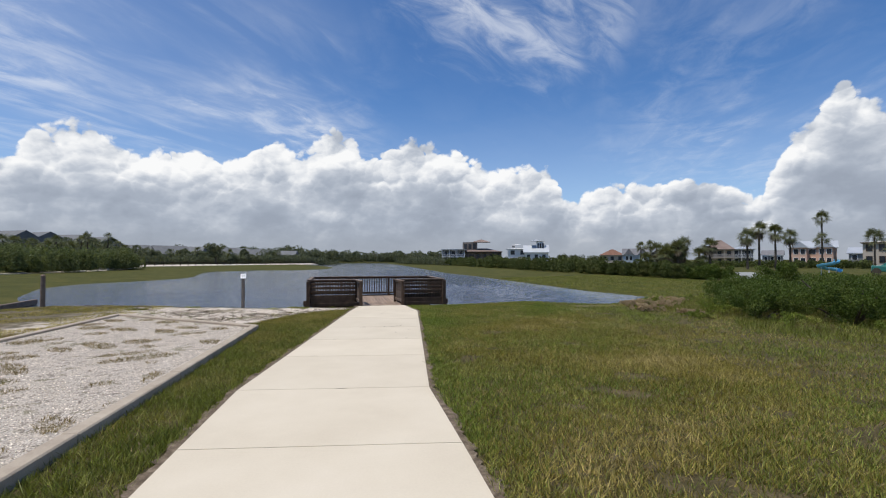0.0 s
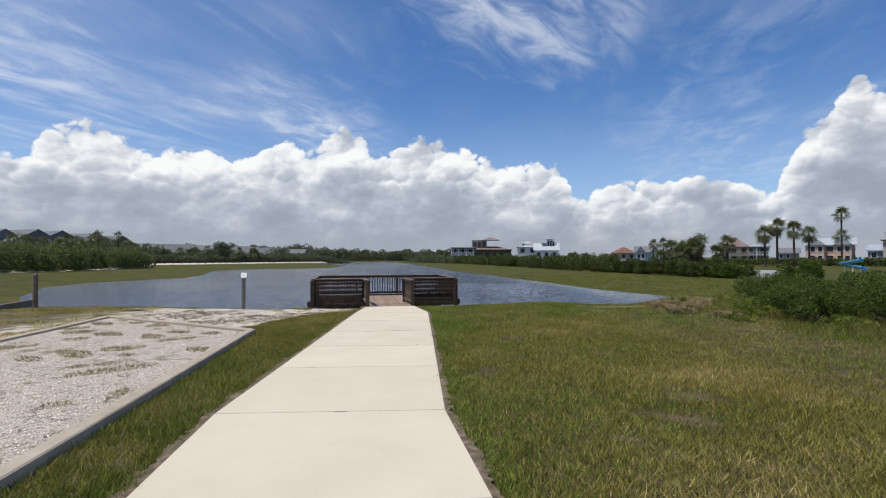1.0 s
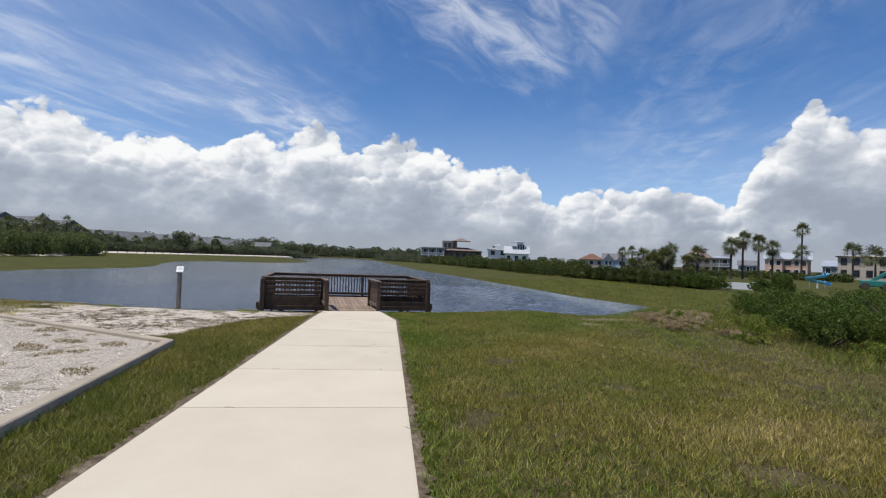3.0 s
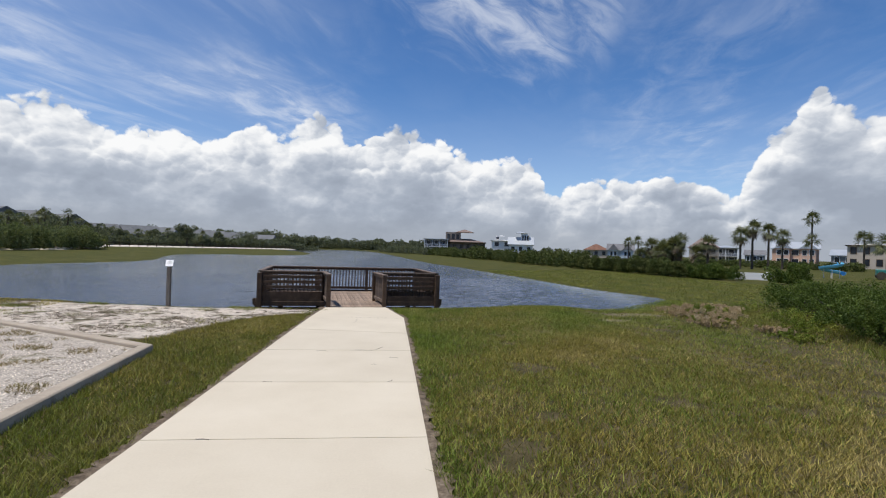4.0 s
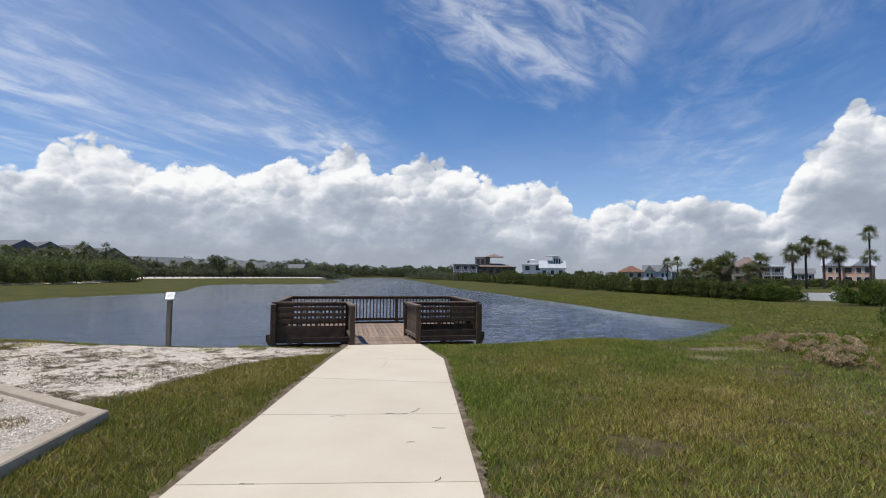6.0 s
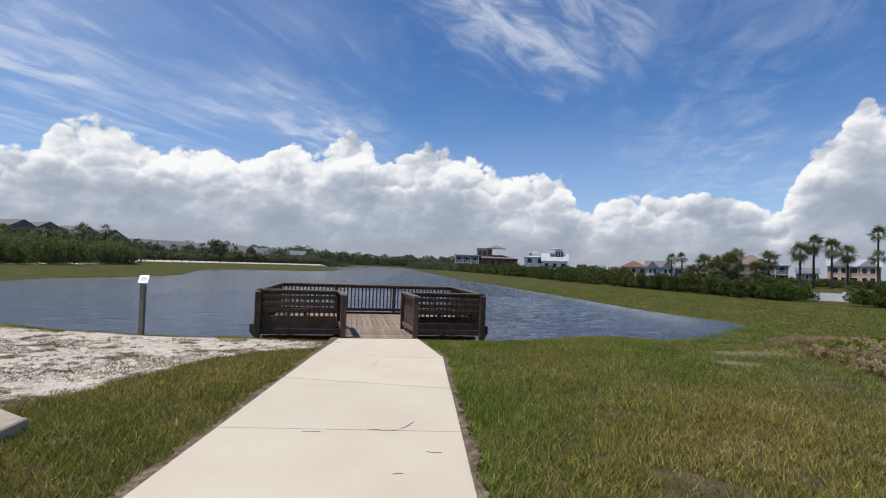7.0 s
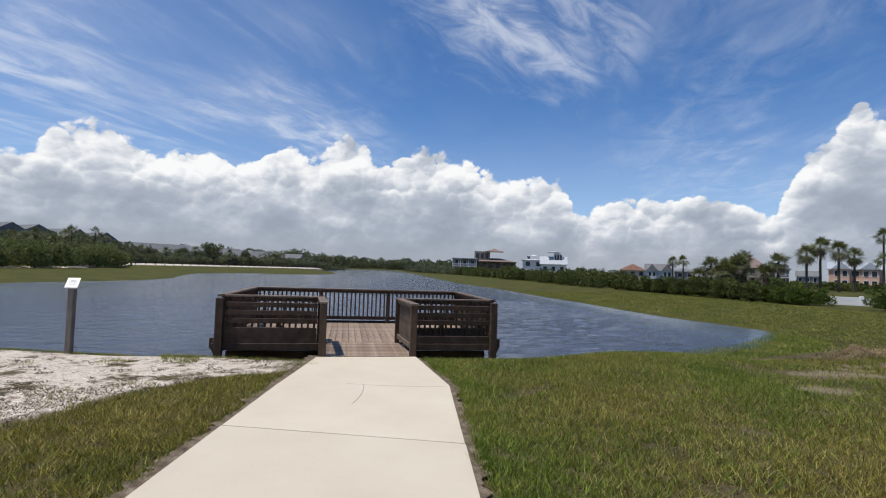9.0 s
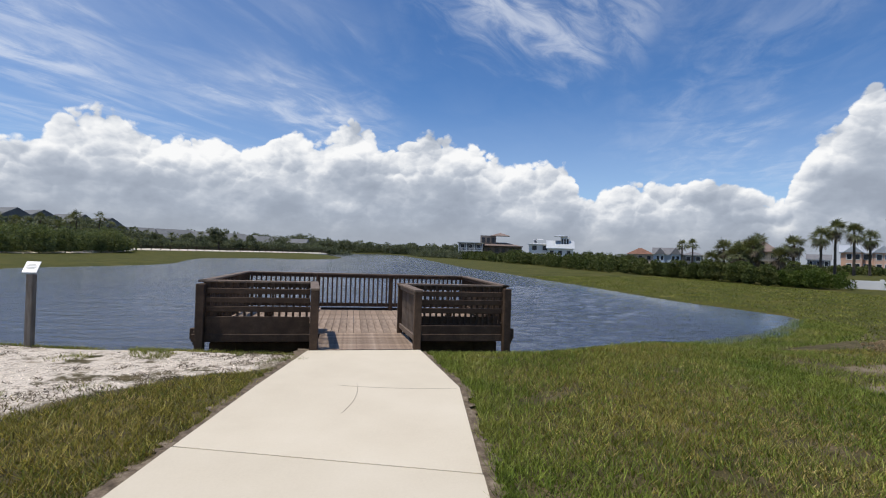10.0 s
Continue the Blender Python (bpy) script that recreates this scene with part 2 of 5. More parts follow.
M_LEAF = material("shrub leaves", [(0.050, 0.082, 0.016), (0.092, 0.132, 0.028), (0.165, 0.190, 0.055)], 0.8, 0.5, 0.0, 5.0, island=0.45, spec=0.12, thin=0.3)
M_LEAF_DARK = material("dark shrub leaves", [(0.046, 0.066, 0.020), (0.085, 0.106, 0.032), (0.150, 0.155, 0.058)], 0.25, 0.6, 0.0, 2.0, island=0.45, spec=0.12, thin=0.25)
# aerial haze is painted into the next two leaf colours, paler and greyer
M_LEAF_FAR_HAZED = material("hazed far foliage", [(0.100, 0.118, 0.080), (0.142, 0.162, 0.108), (0.190, 0.206, 0.144)], 0.12, 0.8, 0.0, 0.7, island=0.4, spec=0.15, thin=0.42)
M_LEAF_WEST_HAZED = material("hazed west thicket leaves", [(0.098, 0.126, 0.056), (0.148, 0.178, 0.080), (0.205, 0.225, 0.112)], 0.15, 0.7, 0.0, 1.2, island=0.4, spec=0.12, thin=0.38)
M_LEAF_RED = material("reddish dry stems", [(0.26, 0.18, 0.09), (0.40, 0.30, 0.165), (0.52, 0.42, 0.26)], 2.0, 0.8, 0.0, 9.0, island=0.4, spec=0.2)
M_PALM = material("palm fronds", [(0.078, 0.094, 0.038), (0.128, 0.145, 0.062), (0.22, 0.215, 0.12)], 0.8, 0.45, 0.0, 5.0, island=0.4, spec=0.35, thin=0.25)
M_DEADFROND = material("dead palm fronds", [(0.12, 0.095, 0.068), (0.22, 0.18, 0.135), (0.34, 0.29, 0.225)], 0.8, 0.8, 0.0, 5.0, island=0.4, spec=0.1, thin=0.2)
M_TRUNK = material("palm trunk", [(0.05, 0.04, 0.032), (0.095, 0.078, 0.06), (0.14, 0.118, 0.095)], 5.0, 0.9, 0.8, 22.0, stretch=(1, 1, 3), spec=0.2, depth=0.03)
M_ROOF_GREY = material("grey shingle roof", [(0.13, 0.13, 0.135), (0.18, 0.18, 0.185), (0.23, 0.23, 0.235)], 0.8, 0.85, 0.4, 12.0, spec=0.25)
M_ROOF_PALE = material("pale grey shingle roof", [(0.125, 0.13, 0.132), (0.165, 0.17, 0.172), (0.205, 0.21, 0.21)], 0.8, 0.85, 0.4, 12.0, spec=0.25)
M_ROOF_BROWN = material("brown roof", [(0.17, 0.125, 0.105), (0.225, 0.17, 0.145), (0.28, 0.22, 0.19)], 0.8, 0.8, 0.4, 12.0, spec=0.25)
M_ROOF_TERRA = material("terracotta roof", [(0.15, 0.075, 0.05), (0.20, 0.105, 0.07), (0.25, 0.14, 0.095)], 0.8, 0.8, 0.4, 12.0, spec=0.25)
M_ROOF_METAL = material("pale metal roof", [(0.42, 0.45, 0.48), (0.52, 0.55, 0.57)], 0.6, 0.45, 0.1, 8.0, metal=0.3)
M_WHITE = material("white painted wall", [(0.70, 0.70, 0.69), (0.80, 0.80, 0.79)], 0.6, 0.7, 0.1, 12.0)
M_BLUE = material("pale blue siding", [(0.46, 0.53, 0.61), (0.54, 0.61, 0.68)], 0.6, 0.7, 0.1, 12.0)
M_TAN = material("tan stucco", [(0.42, 0.36, 0.29), (0.50, 0.43, 0.35), (0.54, 0.47, 0.39)], 0.5, 0.85, 0.2, 10.0)
M_PINK = material("salmon stucco", [(0.62, 0.40, 0.29), (0.70, 0.47, 0.35)], 0.5, 0.8, 0.15, 10.0)
M_TAUPE = material("grey brown siding", [(0.17, 0.145, 0.12), (0.24, 0.205, 0.175)], 0.6, 0.8, 0.15, 10.0)
M_GREYWALL = material("grey siding", [(0.17, 0.175, 0.18), (0.24, 0.245, 0.25)], 0.6, 0.8, 0.15, 10.0)
M_GLASS = material("window glass", [(0.012, 0.016, 0.022), (0.03, 0.036, 0.045)], 0.8, 0.08, 0.0)
M_TEAL = material("teal plastic", [(0.02, 0.16, 0.14), (0.03, 0.22, 0.18)], 1.0, 0.4, 0.0)
M_SKYBLUE = material("light blue plastic", [(0.12, 0.42, 0.62), (0.18, 0.52, 0.72)], 1.0, 0.4, 0.0)
M_SAND = material("pale sand", [(0.50, 0.45, 0.37), (0.60, 0.54, 0.45), (0.68, 0.62, 0.53)], 0.9, 0.95, 0.5, 20.0, spec=0.2)


def water_material():
    m = bpy.data.materials.new("pond water")
    m.use_nodes = True
    g = Graph(m.node_tree)
    at = g.node("ShaderNodeTexCoord").outputs["Object"]
    chop = g.noise(g.vec("MULTIPLY", at, (1.0, 2.1, 1.0)), 2.2, 5.0, 0.62, 0.6)
    gust = g.noise(at, 0.05, 3.0, 0.5)
    swell = g.noise(g.vec("MULTIPLY", at, (0.45, 1.3, 1.0)), 0.8, 3.0, 0.55, 0.8)
    lee = g.smooth(g.node("ShaderNodeSeparateXYZ", Vector=at).outputs[0], 9.0, 15.0, 1.0, 0.14)
    lee = g.math("MULTIPLY", lee, g.smooth(g.node("ShaderNodeSeparateXYZ", Vector=at).outputs[0], -1.5, -7.0, 1.0, 0.45))
    height = g.math("ADD", chop, g.math("MULTIPLY", swell, 2.2))
    b = g.node("ShaderNodeBump", Strength=g.math("MULTIPLY", g.smooth(gust, 0.3, 0.7, 0.55, 1.0), lee), Distance=0.12, Height=height)
    col = g.mix(g.smooth(gust, 0.35, 0.65), (0.050, 0.065, 0.100, 1), (0.070, 0.086, 0.122, 1))
    bs = g.node("ShaderNodeBsdfPrincipled", Base_Color=col, Roughness=0.07, IOR=1.33)
    g.put(bs.inputs["Normal"], b.outputs[0])
    g.put(g.node("ShaderNodeOutputMaterial").inputs[0], bs.outputs[0])
    return m


M_WATER = water_material()

# shapes


def part(name, bm, mat, parent=None, label=""):
    """Links a bmesh as one mesh object, under a thing or part if one is given."""
    me = bpy.data.meshes.new(name)
    bm.to_mesh(me)
    bm.free()
    me.materials.append(mat)
    ob = new(name, me)
    ob.parent = parent
    return tagged(ob, label) if label else ob


def shared(name, me, parent, m):
    """An object of its own on a mesh that alike pieces share."""
    ob = new(name, me)
    ob.parent, ob.matrix_basis = parent, m
    return ob


def thing(name, m, label, category, group="", kind=""):
    ob = new(name)
    ob.empty_display_size = 0.2
    ob.matrix_basis = m
    return tagged(ob, label, category, group, kind)


def add_box(bm, cx, cy, cz, sx, sy, sz, bevel=0.0, m=None):
    """A box by its centre and sizes, with worn edges."""
    r = bmesh.ops.create_cube(bm, size=1.0)
    vs = r["verts"]
    bmesh.ops.scale(bm, vec=(sx, sy, sz), verts=vs)
    if bevel:
        es = list({e for v in vs for e in v.link_edges})
        out = bmesh.ops.bevel(bm, geom=es, offset=bevel, segments=1, affect="EDGES")
        vs = list({v for f in out["faces"] for v in f.verts})
    bmesh.ops.translate(bm, vec=(cx, cy, cz), verts=vs)
    if m is not None:
        bmesh.ops.transform(bm, matrix=m, verts=vs)
    return vs


def box(cx, cy, cz, sx, sy, sz, bevel=0.0):
    bm = bmesh.new()
    add_box(bm, cx, cy, cz, sx, sy, sz, bevel)
    return bm


def mesh_np(name, verts, faces, mat, parent=None):
    """A mesh from arrays: verts (n, 3), faces (m, 3 or 4)."""
    verts, faces = np.asarray(verts, np.float32), np.asarray(faces, np.int32)
    me = bpy.data.meshes.new(name)
    k = faces.shape[1]
    me.vertices.add(len(verts))
    me.vertices.foreach_set("co", verts.ravel())
    me.loops.add(faces.size)
    me.loops.foreach_set("vertex_index", faces.ravel())
    me.polygons.add(len(faces))
    me.polygons.foreach_set("loop_start", np.arange(0, faces.size, k, dtype=np.int32))
    me.update(calc_edges=True)
    me.materials.append(mat)
    ob = new(name, me)
    ob.parent = parent
    return ob


def extrude_poly(pts, z0, z1, bevel=0.0):
    """A slab over a plan of points (anticlockwise)."""
    bm = bmesh.new()
    low = [bm.verts.new((x, y, z0)) for x, y in pts]
    f = bm.faces.new(low)
    r = bmesh.ops.extrude_face_region(bm, geom=[f])
    up = [v for v in r["geom"] if isinstance(v, bmesh.types.BMVert)]
    bmesh.ops.translate(bm, vec=(0, 0, z1 - z0), verts=up)
    bmesh.ops.recalc_face_normals(bm, faces=bm.faces[:])
    if bevel:
        es = [e for e in bm.edges if all(abs(v.co.z - z1) < 1e-5 for v in e.verts)]
        bmesh.ops.bevel(bm, geom=es, offset=bevel, segments=2, affect="EDGES")
    return bm

# ground, pond, path
WATER_Z = -0.80
POND = [(-1.0, 2.0), (-3.4, 2.1), (-6, 2.3), (-10, 3.4), (-14, 5.0), (-19, 8.5), (-25, 16), (-31.5, 27), (-33, 35), (-31, 41), (-29.6, 48), (-30.5, 56), (-36, 71), (-41, 88),
        (-36, 100), (-26.5, 101), (-21.5, 116), (-23, 140), (-30, 168), (-52, 250), (-60, 340), (-18, 345), (-10, 270), (-1, 180), (5, 105), (7.8, 72), (11, 54), (12.3, 41), (13.5, 33),
        (14.2, 27), (14.7, 21.8), (15.4, 18.0), (16.4, 15.0), (16.75, 13.3), (16.3, 11.9), (14.8, 10.3), (12.2, 8.0), (9.6, 6.5), (6.4, 5.0), (4.8, 4.0), (3.6, 3.1), (2.3, 2.4)]
pond_xy = np.array(POND)
TRACK = ((-70.0, 112.0), (-37.0, 180.0))


def pond_distance(x, y):
    """Metres from the waterline, negative over the water."""
    p = np.stack([np.ravel(x), np.ravel(y)], -1)
    best, inside = np.full(len(p), 1e9), np.zeros(len(p), bool)
    for a, b in zip(pond_xy, np.roll(pond_xy, -1, 0)):
        ab = b - a
        s = np.clip(((p - a) @ ab) / (ab @ ab), 0, 1)
        best = np.minimum(best, np.hypot(*(p - a - s[:, None] * ab).T))
        cross = (a[1] > p[:, 1]) != (b[1] > p[:, 1])
        with np.errstate(divide="ignore", invalid="ignore"):
            inside ^= cross & (p[:, 0] < a[0] + (p[:, 1] - a[1]) * ab[0] / ab[1])
    return np.where(inside, -best, best).reshape(np.shape(x))


def ease(v, lo, hi):
    s = np.clip((v - lo) / (hi - lo), 0, 1)
    return s * s * (3 - 2 * s)


def ground_height(x, y):
    d = pond_distance(x, y)
    near = 1 - ease(np.hypot(np.maximum(0, np.abs(x) - 9), np.maximum(0, y - 4)), 2, 14)
    width = (2.7 + 4.5 * ease(x, 4.5, 10.5)) * near + 16.0 * (1 - near)
    rise = 0.80 * near + (1 - near) * (0.30 + 0.50 * ease(d, 18, 60))
    z = WATER_Z - 0.02 + rise * ease(d, -0.3, width) + 0.10 * (1 - near) * ease(d, -0.2, 1.4)
    # low berm under the track on the west bank
    ax, ay, bx, by = *TRACK[0], *TRACK[1]
    s = np.clip(((x - ax) * (bx - ax) + (y - ay) * (by - ay)) / ((bx - ax) ** 2 + (by - ay) ** 2), 0, 1)
    off = np.hypot(x - ax - s * (bx - ax), y - ay - s * (by - ay))
    z = z + (1 - ease(off, 5, 22)) * ease(d, 1, 12) * np.maximum(0, 0.06 - z)
    z = np.where(d < 0, WATER_Z - 0.02 + np.maximum(d * 0.25, -1.2), z)
    lumps = 0.02 * np.sin(x * 1.7 + 0.6 * y) * np.sin(y * 1.3 - 0.4 * x)
    return z - 0.012 + lumps * ease(d, 0, 3) * ease(np.abs(x - 0.2), 1.4, 4)


# where turf meets sand, and worn spots in the lawn: place and half sizes
SAND_EDGE = [(-6.6, -3.9), (-5.4, -3.6), (-4.5, -3.3), (-3.6, -3.02), (-2.7, -2.75), (-2.1, -2.3), (-1.7, -1.8), (-1.4, -1.2), (-0.6, -0.98), (0.6, -0.95)]
BARE = [(8.3, -0.6, 1.0, 0.4), (7.1, -1.7, 0.45, 0.3), (10.6, 0.9, 0.9, 0.45), (9.2, 0.1, 0.4, 0.35)]


def ground_material():
    """Turf, bare patches, shelly sand on the west side and on the far path."""
    m = bpy.data.materials.new("turf and sand")
    m.use_nodes = True
    g = Graph(m.node_tree)
    at = g.node("ShaderNodeTexCoord").outputs["Object"]
    xyz = g.node("ShaderNodeSeparateXYZ", Vector=at).outputs
    coarse, mid, grain = g.noise(at, 0.35, 8.0, 0.65), g.noise(at, 2.3, 5.0, 0.65), g.noise(at, 38.0, 4.0, 0.7)
    turf = g.ramp(g.math("ADD", g.math("MULTIPLY", mid, 0.6), g.math("MULTIPLY", grain, 0.4)),
                  [(0.3, (0.036, 0.034, 0.014)), (0.5, (0.080, 0.066, 0.030)), (0.68, (0.185, 0.142, 0.082))])
    far = g.ramp(g.math("ADD", g.math("MULTIPLY", coarse, 0.6), g.math("MULTIPLY", mid, 0.4)),
                 [(0.36, (0.040, 0.048, 0.009)), (0.5, (0.068, 0.070, 0.014)), (0.64, (0.112, 0.096, 0.026))])
    turf = g.mix(g.smooth(xyz[1], 4.0, 12.0), turf, far)
    shell = g.node("ShaderNodeTexVoronoi", Vector=at, Scale=42.0)
    shells = g.mix(g.smooth(grain, 0.35, 0.65), g.ramp(shell.outputs[0], [(0.0, (0.80, 0.72, 0.61)), (0.45, (0.66, 0.58, 0.47)), (0.8, (0.30, 0.245, 0.18))]), (0.68, 0.605, 0.51, 1))
    shells = g.mix(g.smooth(mid, 0.54, 0.70, 0.0, 0.55), shells, (0.21, 0.165, 0.095, 1))
    litter = g.math("MULTIPLY", g.smooth(g.noise(at, 13.0, 5.0, 0.72), 0.49, 0.58), g.smooth(g.noise(at, 1.7, 3.0, 0.6), 0.36, 0.60, 0.15, 1.0))
    shells = g.mix(g.math("MULTIPLY", litter, 0.72), shells, (0.13, 0.100, 0.068, 1))
    # the sandy ground beside the turf strip, with a ragged edge
    rim = g.ramp(g.math("DIVIDE", g.math("ADD", xyz[1], 7.0), 10.0), [((y + 7) / 10, -x / 5) for y, x in SAND_EDGE])
    edge = g.math("ADD", xyz[0], g.math("MULTIPLY", rim, 5.0))
    edge = g.math("ADD", edge, g.math("MULTIPLY", g.math("SUBTRACT", g.noise(at, 1.6, 5.0, 0.65), 0.5), 1.1))
    sand = g.math("MULTIPLY", g.smooth(edge, 0.12, -0.18), g.smooth(g.math("ADD", xyz[1], g.math("MULTIPLY", mid, 2.0)), -6.4, -5.4, 0.15, 1.0))
    sand = g.math("MULTIPLY", sand, g.smooth(g.math("ADD", xyz[1], g.math("MULTIPLY", mid, 1.2)), 1.1, 0.5))
    sand = g.math("MULTIPLY", sand, g.smooth(g.noise(at, 1.3, 5.0, 0.65), 0.62, 0.54))
    sand = g.math("MULTIPLY", sand, g.smooth(g.math("ADD", xyz[0], g.math("MULTIPLY", mid, 3.0)), -8.3, -7.2, 0.12, 1.0))
    bare = 0.0
    for bx, by, rx, ry in BARE:
        dx, dy = g.math("DIVIDE", g.math("SUBTRACT", xyz[0], bx), rx), g.math("DIVIDE", g.math("SUBTRACT", xyz[1], by), ry)
        r = g.math("SQRT", g.math("ADD", g.math("MULTIPLY", dx, dx), g.math("MULTIPLY", dy, dy)))
        bare = g.math("MAXIMUM", bare, g.smooth(g.math("ADD", r, g.math("MULTIPLY", g.math("SUBTRACT", mid, 0.5), 3.2)), 1.2, 0.5, 0.0, 0.8))
    turf = g.mix(bare, turf, g.mix(grain, (0.16, 0.125, 0.08, 1), (0.32, 0.26, 0.18, 1)))
    col = g.mix(sand, turf, shells)
    bs = g.node("ShaderNodeBsdfPrincipled", Base_Color=col, Roughness=0.95)
    bs.inputs["Specular IOR Level"].default_value = 0.15
    b = g.node("ShaderNodeBump", Strength=0.6, Distance=0.02, Height=g.math("ADD", grain, g.math("MULTIPLY", shell.outputs[0], 0.6)))
    g.put(bs.inputs["Normal"], b.outputs[0])
    g.put(g.node("ShaderNodeOutputMaterial").inputs[0], bs.outputs[0])
    return m


def axis(lo, hi, fine_lo, fine_hi, step, growth=1.09):
    mid = list(np.arange(fine_lo, fine_hi + 1e-6, step))
    up, s = [mid[-1]], step
    while up[-1] < hi:
        s *= growth
        up.append(up[-1] + s)
    down, s = [mid[0]], step
    while down[-1] > lo:
        s *= growth
        down.append(down[-1] - s)
    return np.array(down[:0:-1] + mid + up[1:])


gx, gy = axis(-2500, 2500, -16, 20, 0.32, 1.055), axis(-400, 4500, -20, 24, 0.32, 1.055)
X, Y = np.meshgrid(gx, gy)
Z = ground_height(X, Y)
idx = np.arange(X.size).reshape(X.shape)
quads = np.stack([idx[:-1, :-1], idx[:-1, 1:], idx[1:, 1:], idx[1:, :-1]], -1).reshape(-1, 4)
M_GROUND = ground_material()
ground = mesh_np("ground", np.stack([X, Y, Z], -1).reshape(-1, 3), quads, M_GROUND)
ground.data.polygons.foreach_set("use_smooth", [True] * len(ground.data.polygons))
tagged(ground, "grassy park ground with shelly sand patches sloping to a pond", "ground", kind="structure")

# water: one sheet under the banks, with wind chop where it is near
wx, wy = axis(-80, 60, -14, 19, 0.17, 1.07), axis(1, 380, 1.6, 30, 0.17, 1.05)
WX, WY = np.meshgrid(wx, wy)
chop = np.zeros_like(WX)
wave_rng = np.random.default_rng(3)
for i in range(26):
    length = 0.42 * 1.09 ** (i % 14) * wave_rng.uniform(0.85, 1.15)
    heading = math.radians(wave_rng.normal(115, 30))
    k = 2 * math.pi / length
    chop += 0.0021 * length ** 0.8 * np.sin(k * (math.cos(heading) * WX + math.sin(heading) * WY) + wave_rng.uniform(0, 6.28) + 1.2 * np.sin(0.35 * WX + 0.2 * WY + i))
lull = 0.8 + 0.2 * np.sin(0.19 * WX + 0.31 * WY + 1.5 * np.sin(0.11 * WX - 0.07 * WY))
chop *= (1 - ease(np.hypot(np.maximum(0, np.abs(WX - 2) - 15), np.maximum(0, WY - 26)), 0, 9)) * lull * (1 - 0.93 * ease(WX, 9, 15)) * (0.22 + 0.78 * ease(WX + 0.25 * WY, -4, 4))
widx = np.arange(WX.size).reshape(WX.shape)
water = mesh_np("water", np.stack([WX, WY, WATER_Z + chop], -1).reshape(-1, 3), np.stack([widx[:-1, :-1], widx[:-1, 1:], widx[1:, 1:], widx[1:, :-1]], -1).reshape(-1, 4), M_WATER)
water.data.polygons.foreach_set("use_smooth", [True] * len(water.data.polygons))
tagged(water, "wind-rippled slate blue pond water", "water", kind="structure")

# concrete walk, slab by slab
JOINTS = [-26.5, -24.4, -22.3, -20.2, -18.2, -16.1, -14.1, -12.05, -9.8, -7.95, -6.0, -4.1]

SKEW = {-4.1: 0.2}  # joints that run a little askew


def path_left(y):
    """West edge of the walk, which bends east towards its southern end."""
    y = np.asarray(y, float)
    return np.where(y < -12.1, -1.24 - 0.085 * (y + 12.1), np.where(y < -2.25, -0.97 + 0.0274 * (y + 2.25), -0.86 + (y + 0.24) * 0.055))


def path_right(y):
    y = np.asarray(y, float)
    return np.where(y < -12.1, 1.36 - 0.108 * (y + 12.1), np.where(y < -2.1, 1.34, 0.86 - 0.48 * y / 2.1))


walkway = thing("pavement", pose(0, 0, 0), "pale concrete footpath with joints leading to the platform", "footpath", kind="structure")
for y0, y1 in zip(JOINTS, JOINTS[1:]):
    c = [(float(path_left(y0)), y0 + 0.0018 + SKEW.get(y0, 0)), (float(path_right(y0)), y0 + 0.0018 - SKEW.get(y0, 0)), (float(path_right(y1 - 0.01)), y1 - 0.0018 - SKEW.get(y1, 0)), (float(path_left(y1 - 0.01)), y1 - 0.0018 + SKEW.get(y1, 0))]
    part("slab", extrude_poly(c, -0.12, 0.0, 0.005), M_PATH, walkway)
part("slab", extrude_poly([(-1.02, -3.8975), (1.34, -4.2975), (1.34, -2.1), (0.87, 0.01), (-0.86, -0.24), (-0.97, -2.25)], -0.12, 0.0, 0.008), M_PATH, walkway)
part("joint_bed", box(0.2, -7.2, -0.0555, 2.2, 10.0, 0.10), M_JOINT, walkway)
part("joint_bed", box(0.5, -19.2, -0.0555, 1.5, 14.0, 0.10), M_JOINT, walkway)
# worn soil along both edges
for side, edge in ((-1, path_left), (1, path_right)):
    ys = np.arange(-24.0, -0.05, 0.05)
    inner = edge(ys) - side * 0.01
    outer = edge(ys) + side * (0.065 + 0.04 * np.sin(ys * 5.1) * np.sin(ys * 2.3 + side) + 0.09 * np.random.random(len(ys)) ** 2)
    v = np.concatenate([np.column_stack([inner, ys, np.full(len(ys), -0.006)]), np.column_stack([outer, ys, np.full(len(ys), -0.004)])])
    k = np.arange(len(ys) - 1)
    mesh_np("soil_edge", v, np.stack([k, k + 1, k + 1 + len(ys), k + len(ys)], -1), M_EDGE, walkway)
